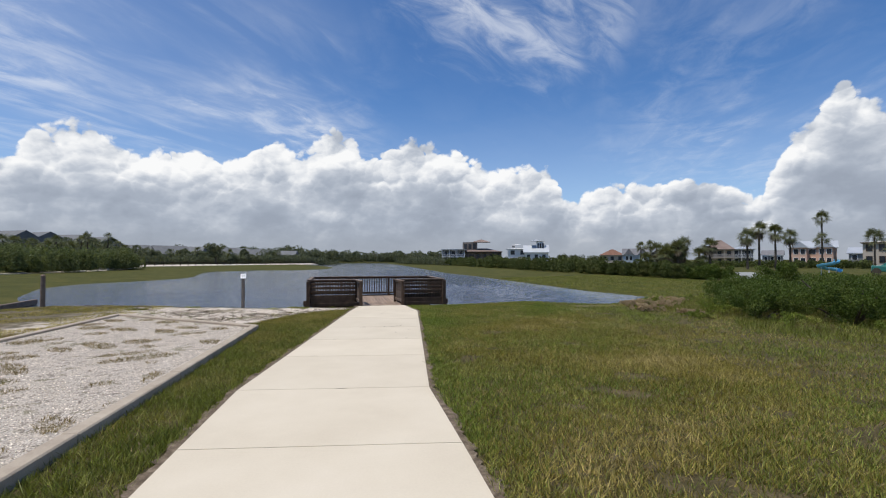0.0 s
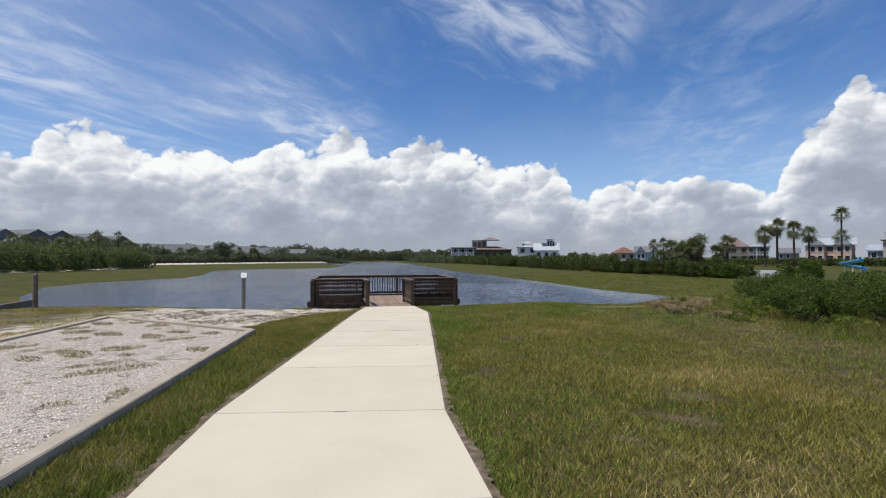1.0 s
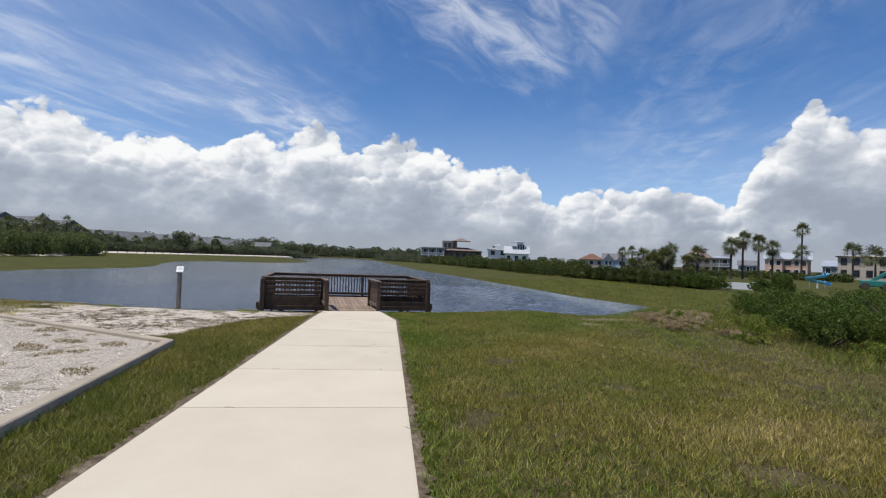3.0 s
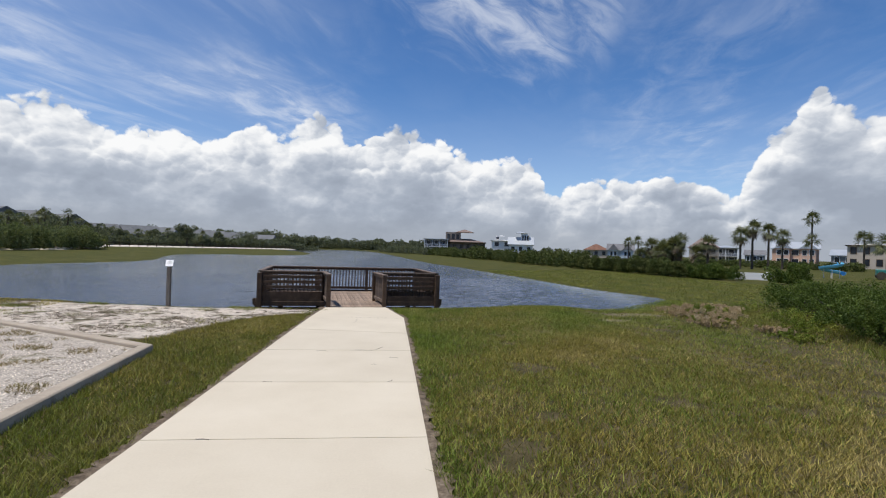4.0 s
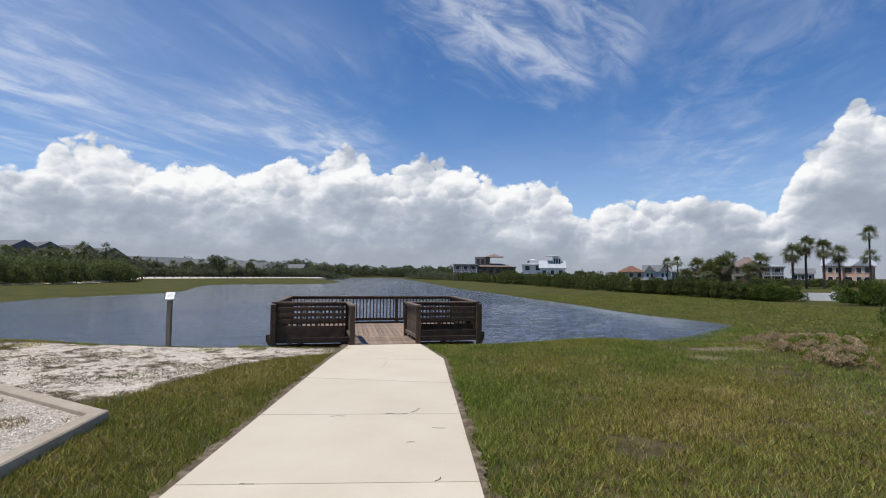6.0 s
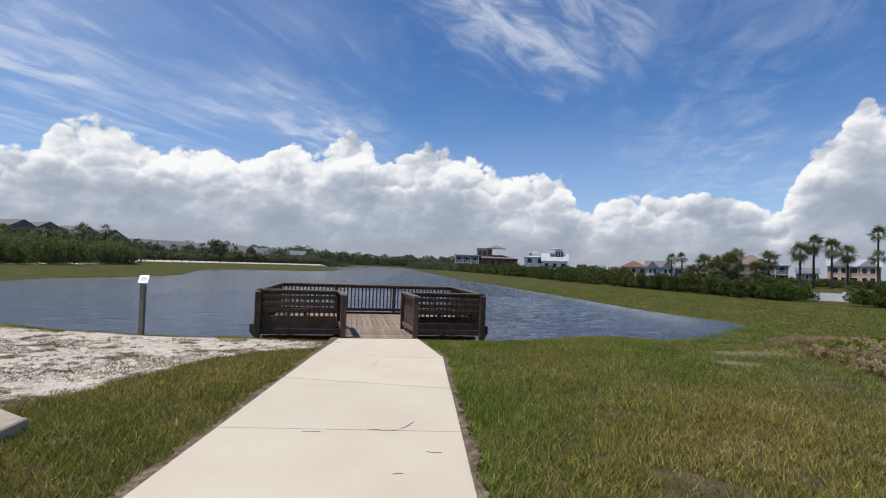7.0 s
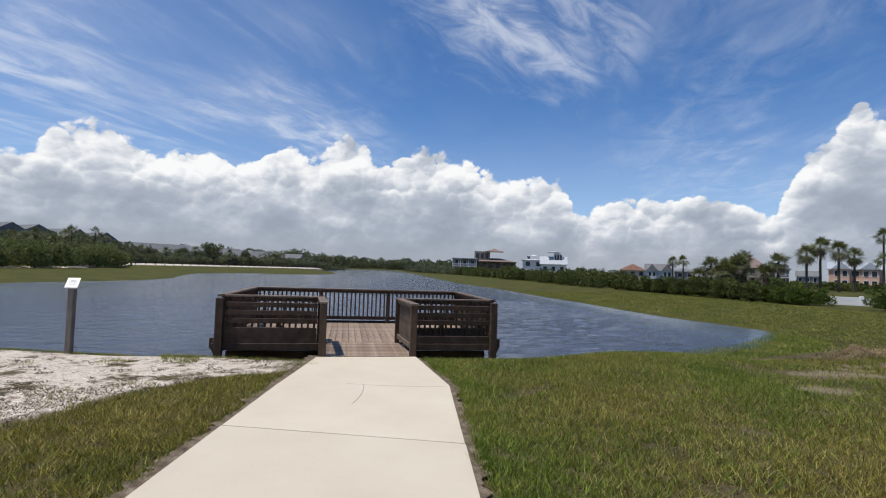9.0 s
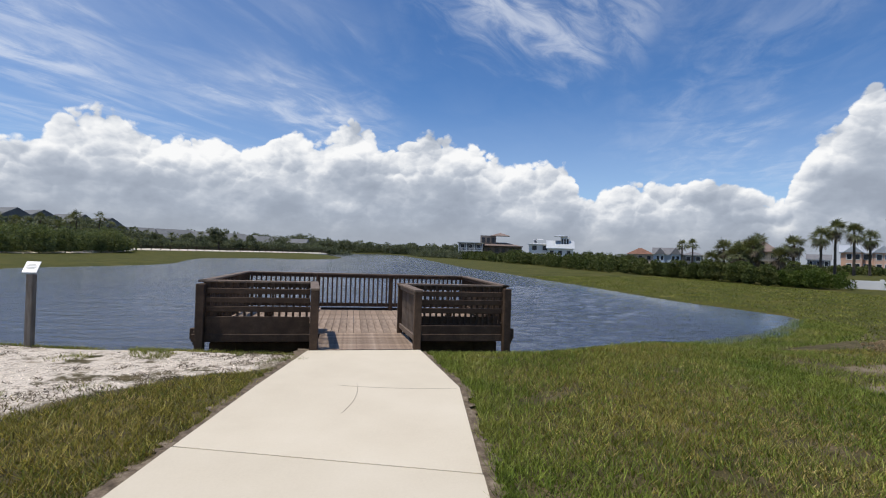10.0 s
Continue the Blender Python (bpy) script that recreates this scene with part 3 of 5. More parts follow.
# hairline cracks with debris along the joints
for x, y, a, n in ((-0.13, -6.08, 3, 0.18), (0.55, -6.0, -2, 0.30), (0.80, -5.85, 60, 0.24), (1.05, -6.55, -15, 0.14), (1.0, -7.9, 55, 0.10), (-0.55, -7.95, 2, 0.12), (0.15, -12.07, -4, 0.16), (-0.65, -9.8, 0, 0.12), (0.2, -2.55, 90, 1.05), (0.62, -2.2, -1.5, 1.35), (0.75, -7.0, 20, 0.08)):
    bm = bmesh.new()
    k = max(2, int(n / 0.05))
    bow = 0.06 if n > 0.5 else 0.0
    pts = [(i / k * n - n / 2, 0.012 * math.sin(i * 2.1 + x * 9) * (n < 0.5) + bow * (2 * i / k - 1) ** 2) for i in range(k + 1)]
    w = 0.0015 if n > 0.5 else 0.0032
    row = [(bm.verts.new((px, py - w, 0.0025)), bm.verts.new((px, py + w * (1 + (i % 3) * 0.5), 0.004))) for i, (px, py) in enumerate(pts)]
    for p, q in zip(row, row[1:]):
        bm.faces.new((p[0], q[0], q[1], p[1]))
    ob = part("debris", bm, M_CRACK if n > 0.5 else M_SOIL, walkway)
    ob.matrix_basis = pose(x, y, 0, 0, 0, a)

# timber platform over the water
DOCK = pose(0.02, -0.11, 0, 0, 0, 8.2)
U0, U1, V0, V1, RAIL = -2.81, 2.71, 1.50, 5.10, 0.95
dock = thing("viewing_platform", DOCK, "dark brown timber viewing platform with railings standing over the pond", "platform")


def post(u, v, z0, z1, w=0.10):
    part("post", box(u, v, (z0 + z1) / 2, w, w, z1 - z0, 0.008), M_WOOD, dock)


def rail_run(u0, v0, u1, v1, gap=0.115, cap=True, low=0.10, wood=None):
    """Posts stand at the ends; top and bottom rails, balusters and a flat cap run between."""
    a, b = Vector((u0, v0, 0)), Vector((u1, v1, 0))
    n, along = (b - a).length, math.degrees(math.atan2(v1 - v0, u1 - u0))
    m = pose(u0, v0, 0, 0, 0, along)

    def bar(name, z, sy, sz, mat, x0=0.0, x1=0.0):
        ob = part(name, box(n / 2, 0, z, n - x0 - x1, sy, sz, 0.006), mat, dock)
        ob.matrix_basis = m

    wood = wood or M_WOOD
    bar("top_rail", RAIL - 0.076, 0.04, 0.076, wood, 0.05, 0.05)
    bar("bottom_rail", low + 0.045, 0.04, 0.09, wood, 0.05, 0.05)
    if cap:
        bar("rail_cap", RAIL - 0.019, 0.14, 0.038, M_CAP, -0.07, -0.07)
    count = max(2, round((n - 0.1) / gap))
    me = bpy.data.meshes.new("baluster")
    bm = box(0, 0, 0, 0.038, 0.038, RAIL - 0.04 - low, 0.004)
    bm.to_mesh(me)
    bm.free()
    me.materials.append(wood)
    for i in range(count):
        x = 0.05 + (n - 0.1) * (i + 0.5) / count
        shared("baluster", me, dock, m @ pose(x, -0.042, (RAIL - 0.04 + low) / 2))


GU, GS = 0.80, 0.13  # half width of the gangway, and its skew
for u in (-GU, GU):
    post(u, 0.06, -0.9, RAIL - 0.04, 0.12)
    rail_run(u, 0.06, u - GS, V0 + 0.1, wood=M_CAP)
    post(u - GS, V0 + 0.1, -1.6, RAIL - 0.04)
for u in (U0, U1):
    post(u, V0 - 0.14, -1.8, RAIL - 0.06, 0.14)
    post(u, V1, -1.8, RAIL - 0.04)
    rail_run(u, V0, u, V1)
for u in (-1.1, 0.75):
    post(u, V1, -1.8, RAIL - 0.04)
rail_run(U0, V1, U1, V1)
rail_run(U0, V0, -GU - GS, V0)
rail_run(GU - GS, V0, U1, V0)
# level boards on the outer face of the front railing
for u0, u1, low in ((U0 + 0.07, -GU - GS - 0.05, True), (GU - GS + 0.06, U1 - 0.07, False)):
    for z, h in ((0.765, 0.096), (0.610, 0.096), (0.450, 0.100)) + (((0.150, 0.340),) if low else ((0.075, 0.190),)):
        part("rail_board", box((u0 + u1) / 2, V0 - 0.081, z, u1 - u0, 0.036, h, 0.006), M_WOOD, dock)
# rim joists and skirts
for name, cu, cv, su, sv in (("rim_joist", (U0 + U1) / 2, V1 + 0.07, U1 - U0 + 0.3, 0.05), ("rim_joist", U0 - 0.10, (V0 + V1) / 2, 0.05, V1 - V0 + 0.2), ("rim_joist", U1 + 0.10, (V0 + V1) / 2, 0.05, V1 - V0 + 0.2),
                             ("skirt_board", (U0 - GU) / 2 - 0.06, V0 - 0.08, -GU - U0 + 0.18, 0.05), ("skirt_board", (U1 + GU) / 2 + 0.06, V0 - 0.08, U1 - GU + 0.18, 0.05)):
    part(name, box(cu, cv, -0.06, su, sv, 0.14 if name == "skirt_board" else 0.24, 0.008), M_WOOD, dock)
for u in (U0 - 0.13, U1 + 0.13):
    part("beam_end", box(u, V0 + 0.02, 0.0, 0.14, 0.09, 0.20, 0.01), M_WOOD, dock)
for v in (V0 + 0.5, V1 - 0.6):
    part("cross_beam", box((U0 + U1) / 2, v, -0.36, U1 - U0, 0.09, 0.24, 0.008), M_WOOD, dock)
    for u in (U0 + 0.4, -1.0, 1.0, U1 - 0.4):
        post(u, v, -1.9, -0.24, 0.18)
# boards
nb = 10
step = (V0 + 0.02) / nb
me = bpy.data.meshes.new("gangway_board")
bm = box(0, 0, 0, 2 * GU - 0.02, step - 0.005, 0.038, 0.004)
bm.to_mesh(me)
bm.free()
me.materials.append(M_DECK)
for i in range(nb):
    shared("gangway_board", me, dock, pose(0, 0.02 + step * (i + 0.5), -0.012 + random.uniform(-0.002, 0.002)))
nb = 40
step = (U1 - U0 + 0.1) / nb
me = bpy.data.meshes.new("deck_board")
bm = box(0, 0, 0, step - 0.005, V1 - V0 + 0.02, 0.038, 0.004)
bm.to_mesh(me)
bm.free()
me.materials.append(M_DECK)
for i in range(nb):
    shared("deck_board", me, dock, pose(U0 - 0.05 + step * (i + 0.5), (V0 + V1) / 2 + 0.04, -0.012 + random.uniform(-0.002, 0.002)))


def bench(u0, u1):
    """Seat slats on brackets along the front railing."""
    b = thing("bench", DOCK, "plain dark timber bench along the platform railing", "bench", "platform benches")
    if u0 > 0:
        part("back_board", box((u0 + u1) / 2, V0 + 0.05, 0.25, u1 - u0, 0.035, 0.15, 0.006), M_WOOD, b)
    for i in range(3):
        part("seat_slat", box((u0 + u1) / 2, V0 + 0.16 + i * 0.145, 0.40, u1 - u0, 0.135, 0.038, 0.006), M_DECK, b)
    for u in (u0 + 0.1, (u0 + u1) / 2, u1 - 0.1):
        part("bracket", box(u, V0 + 0.29, 0.337, 0.04, 0.42, 0.09, 0.005), M_WOOD, b)
        part("leg", box(u, V0 + 0.42, 0.150, 0.09, 0.09, 0.30, 0.006), M_WOOD, b)


bench(U0 + 0.12, -GU - 0.02)
bench(GU - 0.08, U1 - 0.12)


def info_sign(x, y, h):
    s = thing("information_sign", pose(x, y, 0, 0, 0, 0), "square timber post with a tilted white information plate", "sign")
    part("sign_post", box(0, 0, (h - 0.3) / 2 - 0.05, 0.10, 0.10, h + 0.18, 0.008), M_GREYPOST, s)
    plate = part("sign_plate", box(0, 0, 0, 0.19, 0.23, 0.012, 0.003), M_SIGN, s, "tilted white plate with small unreadable print")
    plate.matrix_basis = pose(0.01, -0.02, h, 46, 0, 16)
    for i, w in enumerate((0.09, 0.13, 0.13, 0.10)):
        line = part("print_bar", box(0, 0.05 - i * 0.03, 0.0085, w, 0.010, 0.003), M_INK, plate)


info_sign(-5.24, 0.12, 1.13)


# shell bed with its kerb
KERB_TOP = 0.10
corners = [(-1.70, -19.0), (-2.84, -6.2), (-7.85, -3.2), (-7.3, -9.5), (-6.7, -19.0)]
kerb = thing("kerb", pose(0, 0, 0), "weathered concrete edging round the shell bed", "kerb", kind="structure")
for (ax, ay), (bx, by) in zip(corners[:-1], corners[1:-1] + [corners[-1]]):
    n, a = math.hypot(bx - ax, by - ay), math.degrees(math.atan2(by - ay, bx - ax))
    count = max(1, round(n / 2.6))
    for i in range(count):
        ob = part("kerb_stone", box(n / count / 2, 0, KERB_TOP - 0.14, n / count - 0.006 + (0.16 if i == count - 1 else 0), 0.17, 0.28, 0.015), M_KERB, kerb)
        ob.matrix_basis = pose(ax, ay, 0, 0, 0, a) @ pose(i * n / count, 0, random.uniform(-0.004, 0.004))


def shell_material():
    m = bpy.data.materials.new("crushed shell")
    m.use_nodes = True
    g = Graph(m.node_tree)
    at = g.node("ShaderNodeTexCoord").outputs["Object"]
    cells = g.node("ShaderNodeTexVoronoi", Vector=at, Scale=46.0)
    coarse, mid, grain = g.noise(at, 0.8, 4.0, 0.6), g.noise(at, 3.5, 5.0, 0.65), g.noise(at, 60.0, 3.0, 0.6)
    col = g.ramp(cells.outputs[0], [(0.0, (0.80, 0.72, 0.61)), (0.4, (0.64, 0.56, 0.46)), (0.75, (0.20, 0.165, 0.12))])
    col = g.mix(g.smooth(grain, 0.3, 0.7, 0.0, 0.7), col, (0.66, 0.585, 0.49, 1))
    dark = g.math("MULTIPLY", g.smooth(g.noise(at, 11.0, 5.0, 0.72), 0.52, 0.62), g.smooth(mid, 0.40, 0.60, 0.2, 0.9))
    col = g.mix(dark, col, (0.15, 0.12, 0.085, 1))
    weeds = g.smooth(g.math("ADD", g.math("MULTIPLY", mid, 0.6), g.math("MULTIPLY", coarse, 0.5)), 0.60, 0.68)
    col = g.mix(g.math("MULTIPLY", weeds, 0.8), col, (0.19, 0.17, 0.08, 1))
    b = g.node("ShaderNodeBump", Strength=0.9, Distance=0.02, Height=g.math("ADD", cells.outputs[0], grain))
    bs = g.node("ShaderNodeBsdfPrincipled", Base_Color=col, Roughness=0.9)
    g.put(bs.inputs["Normal"], b.outputs[0])
    g.put(g.node("ShaderNodeOutputMaterial").inputs[0], bs.outputs[0])
    return m


M_SHELL = shell_material()
bed = part("shell_bed", extrude_poly(corners, -0.1, 0.045), M_SHELL)
tagged(bed, "bed of crushed white shells with weeds inside the kerb", "shell bed", kind="structure")

# plants
rng = np.random.default_rng(5)


def blades(name, xy, z, height, width, mat, lean=0.35, label="", category="grass", kind="stuff"):
    """One upright bent triangle a blade."""
    n = len(xy)
    yaw, tilt = rng.uniform(0, 2 * np.pi, n), rng.normal(0, lean, (n, 2))
    h = height * rng.uniform(0.55, 1.25, n)
    w = width * rng.uniform(0.7, 1.3, n)
    base = np.column_stack([xy, z])
    side = np.column_stack([np.cos(yaw) * w / 2, np.sin(yaw) * w / 2, np.zeros(n)])
    tip = base + np.column_stack([tilt[:, 0] * h, tilt[:, 1] * h, h])
    v = np.stack([base - side, base + side, tip], 1).reshape(-1, 3)
    ob = mesh_np(name, v, np.arange(3 * n).reshape(-1, 3), mat)
    return tagged(ob, label, category, kind=kind)


def scatter(n, x0, x1, y0, y1, power=1.0):
    """Random points, denser towards low x distance from the walk."""
    return np.column_stack([rng.uniform(x0, x1, n), y0 + (y1 - y0) * rng.uniform(0, 1, n) ** power])


def rough(p, s):
    return np.sin(p[:, 0] * s + 1.3 * np.sin(p[:, 1] * s * 0.7)) * np.sin(p[:, 1] * s * 1.1 + np.sin(p[:, 0] * s * 0.6))


p = np.concatenate([scatter(330000, 0.85, 13.5, -17.5, 3.2), scatter(260000, 0.85, 6.5, -17.0, 2.8)])
p = p[(p[:, 0] > path_right(p[:, 1]) + 0.08 + 0.05 * rough(p, 5)) & ((p[:, 0] < 8.5) | (rng.random(len(p)) < 0.6))]
d = pond_distance(p[:, 0], p[:, 1])
thin = rough(p, 2.9) * rough(p, 1.1) + 0.35 * rough(p, 6.3)
keep = (d > 0.15) & ~((thin > 0.55) & (rng.random(len(p)) < 0.8)) & ~((rough(p, 9.0) > 0.55) & (rng.random(len(p)) < 0.6))
for bx, by, rx, ry in BARE:
    keep &= ~((np.hypot((p[:, 0] - bx) / rx, (p[:, 1] - by) / ry) + 0.3 * rough(p, 4) < 0.95) & (rng.random(len(p)) < 0.7))
p, thin = p[keep], thin[keep]
lushness = 0.14 + 0.40 * ease(p[:, 1] + 1.2 * rough(p, 0.5), -9, -2) * (p[:, 0] < 9) + 0.32 * rough(p, 0.9) + 0.6 * np.exp(-(p[:, 0] - path_right(p[:, 1])) / 0.8) + 0.28 * ease(p[:, 0], 4, 9)
pick = rng.random(len(p))
green, straw = pick < lushness, pick > 0.86 - 0.40 * np.clip(thin, 0, 1)
q, r, p = p[green], p[straw & ~green], p[~green & ~straw]
blades("green_turf", q, ground_height(q[:, 0], q[:, 1]), 0.070, 0.010, M_LUSH, 0.55, "greener mown turf near the water", "grass")
blades("dry_turf", r, ground_height(r[:, 0], r[:, 1]), 0.048, 0.010, M_STRAW, 0.8, "dry brown blades in worn parts of the lawn", "grass")
blades("lawn_grass", p, ground_height(p[:, 0], p[:, 1]), 0.062 + 0.014 * rough(p, 0.7), 0.010, M_BLADE, 0.55, "short mown lawn, olive green with dry patches", "grass")
p = scatter(60000, 0.85, 2.4, -17.5, 1.0)
p = p[p[:, 0] > path_right(p[:, 1]) + 0.07 + 0.04 * rough(p, 5)]
p = p[rng.random(len(p)) < np.exp(-(p[:, 0] - path_right(p[:, 1])) / 0.25)]
blades("edge_grass", p, ground_height(p[:, 0], p[:, 1]), 0.078, 0.010, M_LUSH, 0.6, "longer bright grass fringe along the footpath", "grass")


def kerb_x(y):
    return np.where(y < -6.2, -1.70 + (y + 19.0) * (-1.16 / 13.0) + 0.10, -2.76)


def sand_x(y):
    """Where the turf west of the walk gives way to sand."""
    return np.interp(y, [e[0] for e in SAND_EDGE], [e[1] for e in SAND_EDGE])


def north_of_bed(p):
    return p[:, 1] > -6.2 - (p[:, 0] + 2.84) * 0.60


p = scatter(250000, -4.3, -0.95, -17.5, 1.6)
ragged = 0.22 * rough(p, 1.3) + 0.12 * rough(p, 4.1)
edge = np.where(p[:, 1] < -6.2, kerb_x(p[:, 1]), sand_x(p[:, 1]) + ragged)
p = p[(p[:, 0] > edge) & (p[:, 0] < path_left(p[:, 1]) - 0.075 + 0.05 * rough(p, 6))]
p = p[(rng.random(len(p)) < ease(p[:, 0] - sand_x(p[:, 1]), -0.1, 0.5) + (p[:, 1] < -6.2)) & ~((rough(p, 8.0) > 0.5) & (rng.random(len(p)) < 0.6))]
d = pond_distance(p[:, 0], p[:, 1])
p = p[d > 0.1]
pick = rng.random(len(p))
fresh = 0.92 - 0.66 * ease(p[:, 1], -10.5, -5) + 0.30 * rough(p, 1.1) + 0.4 * np.exp(-(path_left(p[:, 1]) - p[:, 0]) / 0.35)
lush, straw = pick < fresh, pick > 0.86
q, r, p = p[~lush & ~straw], p[straw & ~lush], p[lush]
blades("verge_turf", q, ground_height(q[:, 0], q[:, 1]), 0.062, 0.010, M_BLADE, 0.6, "olive turf thinning out towards the sand", "grass")
blades("dry_turf", r, ground_height(r[:, 0], r[:, 1]), 0.05, 0.010, M_STRAW, 0.8, "dry brown blades in the verge beside the footpath", "grass")
blades("verge_grass", p, ground_height(p[:, 0], p[:, 1]), 0.080 - 0.02 * ease(p[:, 1], -8, -3), 0.009, M_VERGE, 0.6, "lush strip of grass between kerb and footpath", "grass")
# tufts on the shell bed, the sand and along the water's edge
p = scatter(110000, -8.2, -1.8, -18, -2.9)
p = p[(p[:, 0] < kerb_x(p[:, 1]) - 0.3) & (rough(p, 1.6) * rough(p, 4.1) > 0.16) & ~north_of_bed(p + np.array([0.0, 0.25]))]
blades("bed_weeds", p, np.full(len(p), 0.045), 0.05, 0.009, M_STRAW, 0.8, "sparse weeds in the shell bed", "weeds")
p = scatter(90000, -18, -7.2, -14, 1.6)
p = p[(p[:, 0] < -7.95 - np.minimum(0, p[:, 1] + 3.15) * 0.11) & (pond_distance(p[:, 0], p[:, 1]) > 0.2)]
p = p[(rough(p, 1.3) + 0.6 * rough(p, 3.1) > -0.45)]
blades("west_turf", p, ground_height(p[:, 0], p[:, 1]), 0.055, 0.012, M_BLADE, 0.8, "thin olive turf between the shell bed and the pond", "grass")
p = np.concatenate([scatter(60000, -16, -1.0, -6.0, 3.2), scatter(70000, -12, -0.6, -0.9, 2.2)])
d = pond_distance(p[:, 0], p[:, 1])
near_water = (d > 0.05) & (d < 2.3 - 0.5 * rng.random(len(p))) & (rough(p, 2.1) > -0.7)
p = p[near_water | (d > 0.05) & north_of_bed(p - np.array([0.0, 0.2])) & (((d < 2.1) & (rough(p, 2.1) > -0.35)) | ((rough(p, 1.2) * rough(p, 3.3) > 0.28) & (rng.random(len(p)) < 0.6)))]
blades("sand_weeds", p, ground_height(p[:, 0], p[:, 1]), 0.060, 0.009, M_VERGE, 0.7, "patchy grass on the sandy bank", "weeds")
p = scatter(90000, 0.9, 17, 0.5, 12)
d = pond_distance(p[:, 0], p[:, 1])
p = p[(d > 0.0) & (d < 2.4)]
blades("bank_grass", p, ground_height(p[:, 0], p[:, 1]), 0.09, 0.012, M_LUSH, 0.5, "bright grass on the pond bank", "grass")

p = scatter(80000, 13, 40, 2, 46)
d = pond_distance(p[:, 0], p[:, 1])
p = p[(d > 0.5) & (d < 17)]
blades("far_bank_grass", p, ground_height(p[:, 0], p[:, 1]), 0.085, 0.035, M_VERGE, 0.9, "mown grass on the east bank of the pond", "grass")


def leaf_cloud(centres, radii, count, leaf, squash=0.8, droop=0.0):
    """Small folded leaves over and inside lumpy balls: arrays of verts and faces."""
    centres, radii = np.asarray(centres, float), np.asarray(radii, float)
    which = rng.choice(len(centres), count, p=radii ** 2 / (radii ** 2).sum())
    dirn = rng.normal(size=(count, 3))
    dirn /= np.linalg.norm(dirn, axis=1)[:, None]
    r = radii[which] * (0.55 + 0.5 * rng.random(count) ** 0.6)
    pos = centres[which] + dirn * r[:, None] * np.array([1, 1, squash])
    a = rng.normal(size=(count, 3)) + dirn * 0.8 + np.array([0, 0, 0.5 - droop])
    a /= np.linalg.norm(a, axis=1)[:, None]
    b = np.cross(a, rng.normal(size=(count, 3)))
    b /= np.linalg.norm(b, axis=1)[:, None] + 1e-9
    s = leaf * rng.uniform(0.6, 1.4, count)[:, None]
    v = np.stack([pos - a * s, pos + b * s * 0.42, pos + a * s, pos - b * s * 0.42], 1).reshape(-1, 3)
    return v, np.arange(4 * count).reshape(-1, 4)


def shrub(name, x, y, width, height, leaves, leaf, mat, label, category="shrub", group=""):
    """Crown of leaf clumps over a few bare stems."""
    z = float(ground_height(np.array([x]), np.array([y]))[0])
    s = thing(name, pose(x, y, z), label, category, group)
    n = 46
    c = np.column_stack([rng.uniform(-0.36, 0.36, n) * width, rng.uniform(-0.36, 0.36, n) * width, rng.uniform(0.25, 0.78, n) * height])
    r = rng.uniform(0.09, 0.19, n) * min(width, height * 1.3)
    v, f = leaf_cloud(c, r, leaves, leaf)
    v[:, 2] = np.maximum(v[:, 2], 0.02)
    mesh_np("foliage", v, f, mat, s)
    bm = bmesh.new()
    for i in range(6):
        tip = Vector(c[i])
        q = (tip - Vector((0, 0, -0.05)))
        m = Matrix.Translation((0, 0, -0.05)) @ q.to_track_quat("Z", "Y").to_matrix().to_4x4() @ Matrix.Translation((0, 0, q.length / 2))
        bmesh.ops.create_cone(bm, cap_ends=False, segments=5, radius1=0.035 * height, radius2=0.012 * height, depth=q.length, matrix=m)
    part("stems", bm, M_TRUNK, s)
    return s


BUSH = "dense green wild shrub with feathery leaves"
for x, y, w, h in ((11.5, -5.0, 2.6, 1.15), (13.3, -6.2, 3.0, 1.3), (15.2, -7.6, 3.2, 1.4), (12.9, -3.2, 2.8, 1.25), (14.6, -4.6, 3.2, 1.55), (17.0, -6.2, 3.4, 1.6),
                   (14.0, -0.8, 2.8, 1.35), (16.6, -2.2, 3.4, 1.6), (19.3, -4.6, 3.8, 1.7), (16.2, 1.6, 3.0, 1.45), (19.0, 0.2, 3.6, 1.6), (22.0, -2.0, 4.2, 1.8), (19.4, 3.4, 3.0, 1.4), (22.5, 4.0, 4.2, 1.7)):
    shrub("shrub", x, y, w, h, 15000, 0.030, M_LEAF, BUSH, group="shrubs beside the lawn")
for x, y, w, h in ((12.3, 1.9, 1.3, 0.30), (13.4, 2.5, 1.4, 0.32), (11.3, 1.4, 1.1, 0.25), (9.6, -3.6, 1.3, 0.30), (10.6, -2.4, 1.6, 0.38), (11.6, -1.2, 1.5, 0.36), (10.0, -1.7, 1.1, 0.26), (10.6, -4.6, 1.0, 0.22), (12.4, -0.2, 1.3, 0.3)):
    shrub("dry_shrub", x - 0.45, y + 0.9, w, h, 6000, 0.015, M_LEAF_RED, "low brownish dry scrub at the lawn's edge", group="dry scrub")
for x, y, w, h in ((9.9, -4.6, 1.2, 0.22), (9.6, -2.2, 1.4, 0.20), (11.3, -3.4, 1.4, 0.34), (10.6, -0.6, 1.3, 0.40), (12.2, -1.9, 1.4, 0.5), (13.2, 0.9, 1.4, 0.45), (11.2, -6.6, 1.1, 0.4), (12.6, -8.2, 1.2, 0.45)):
    shrub("weed_clump", x, y, w, h, 4000, 0.022, M_LUSH, "bright green leafy weeds at the scrub's edge", "weeds", "weed clumps")
p = scatter(50000, 8.2, 19, -13, 3)
edge = 10.0 + 0.6 * rough(p, 0.8) + 0.10 * (p[:, 1] + 6) ** 1.0 * (p[:, 1] < -3)
p = p[p[:, 0] > edge]
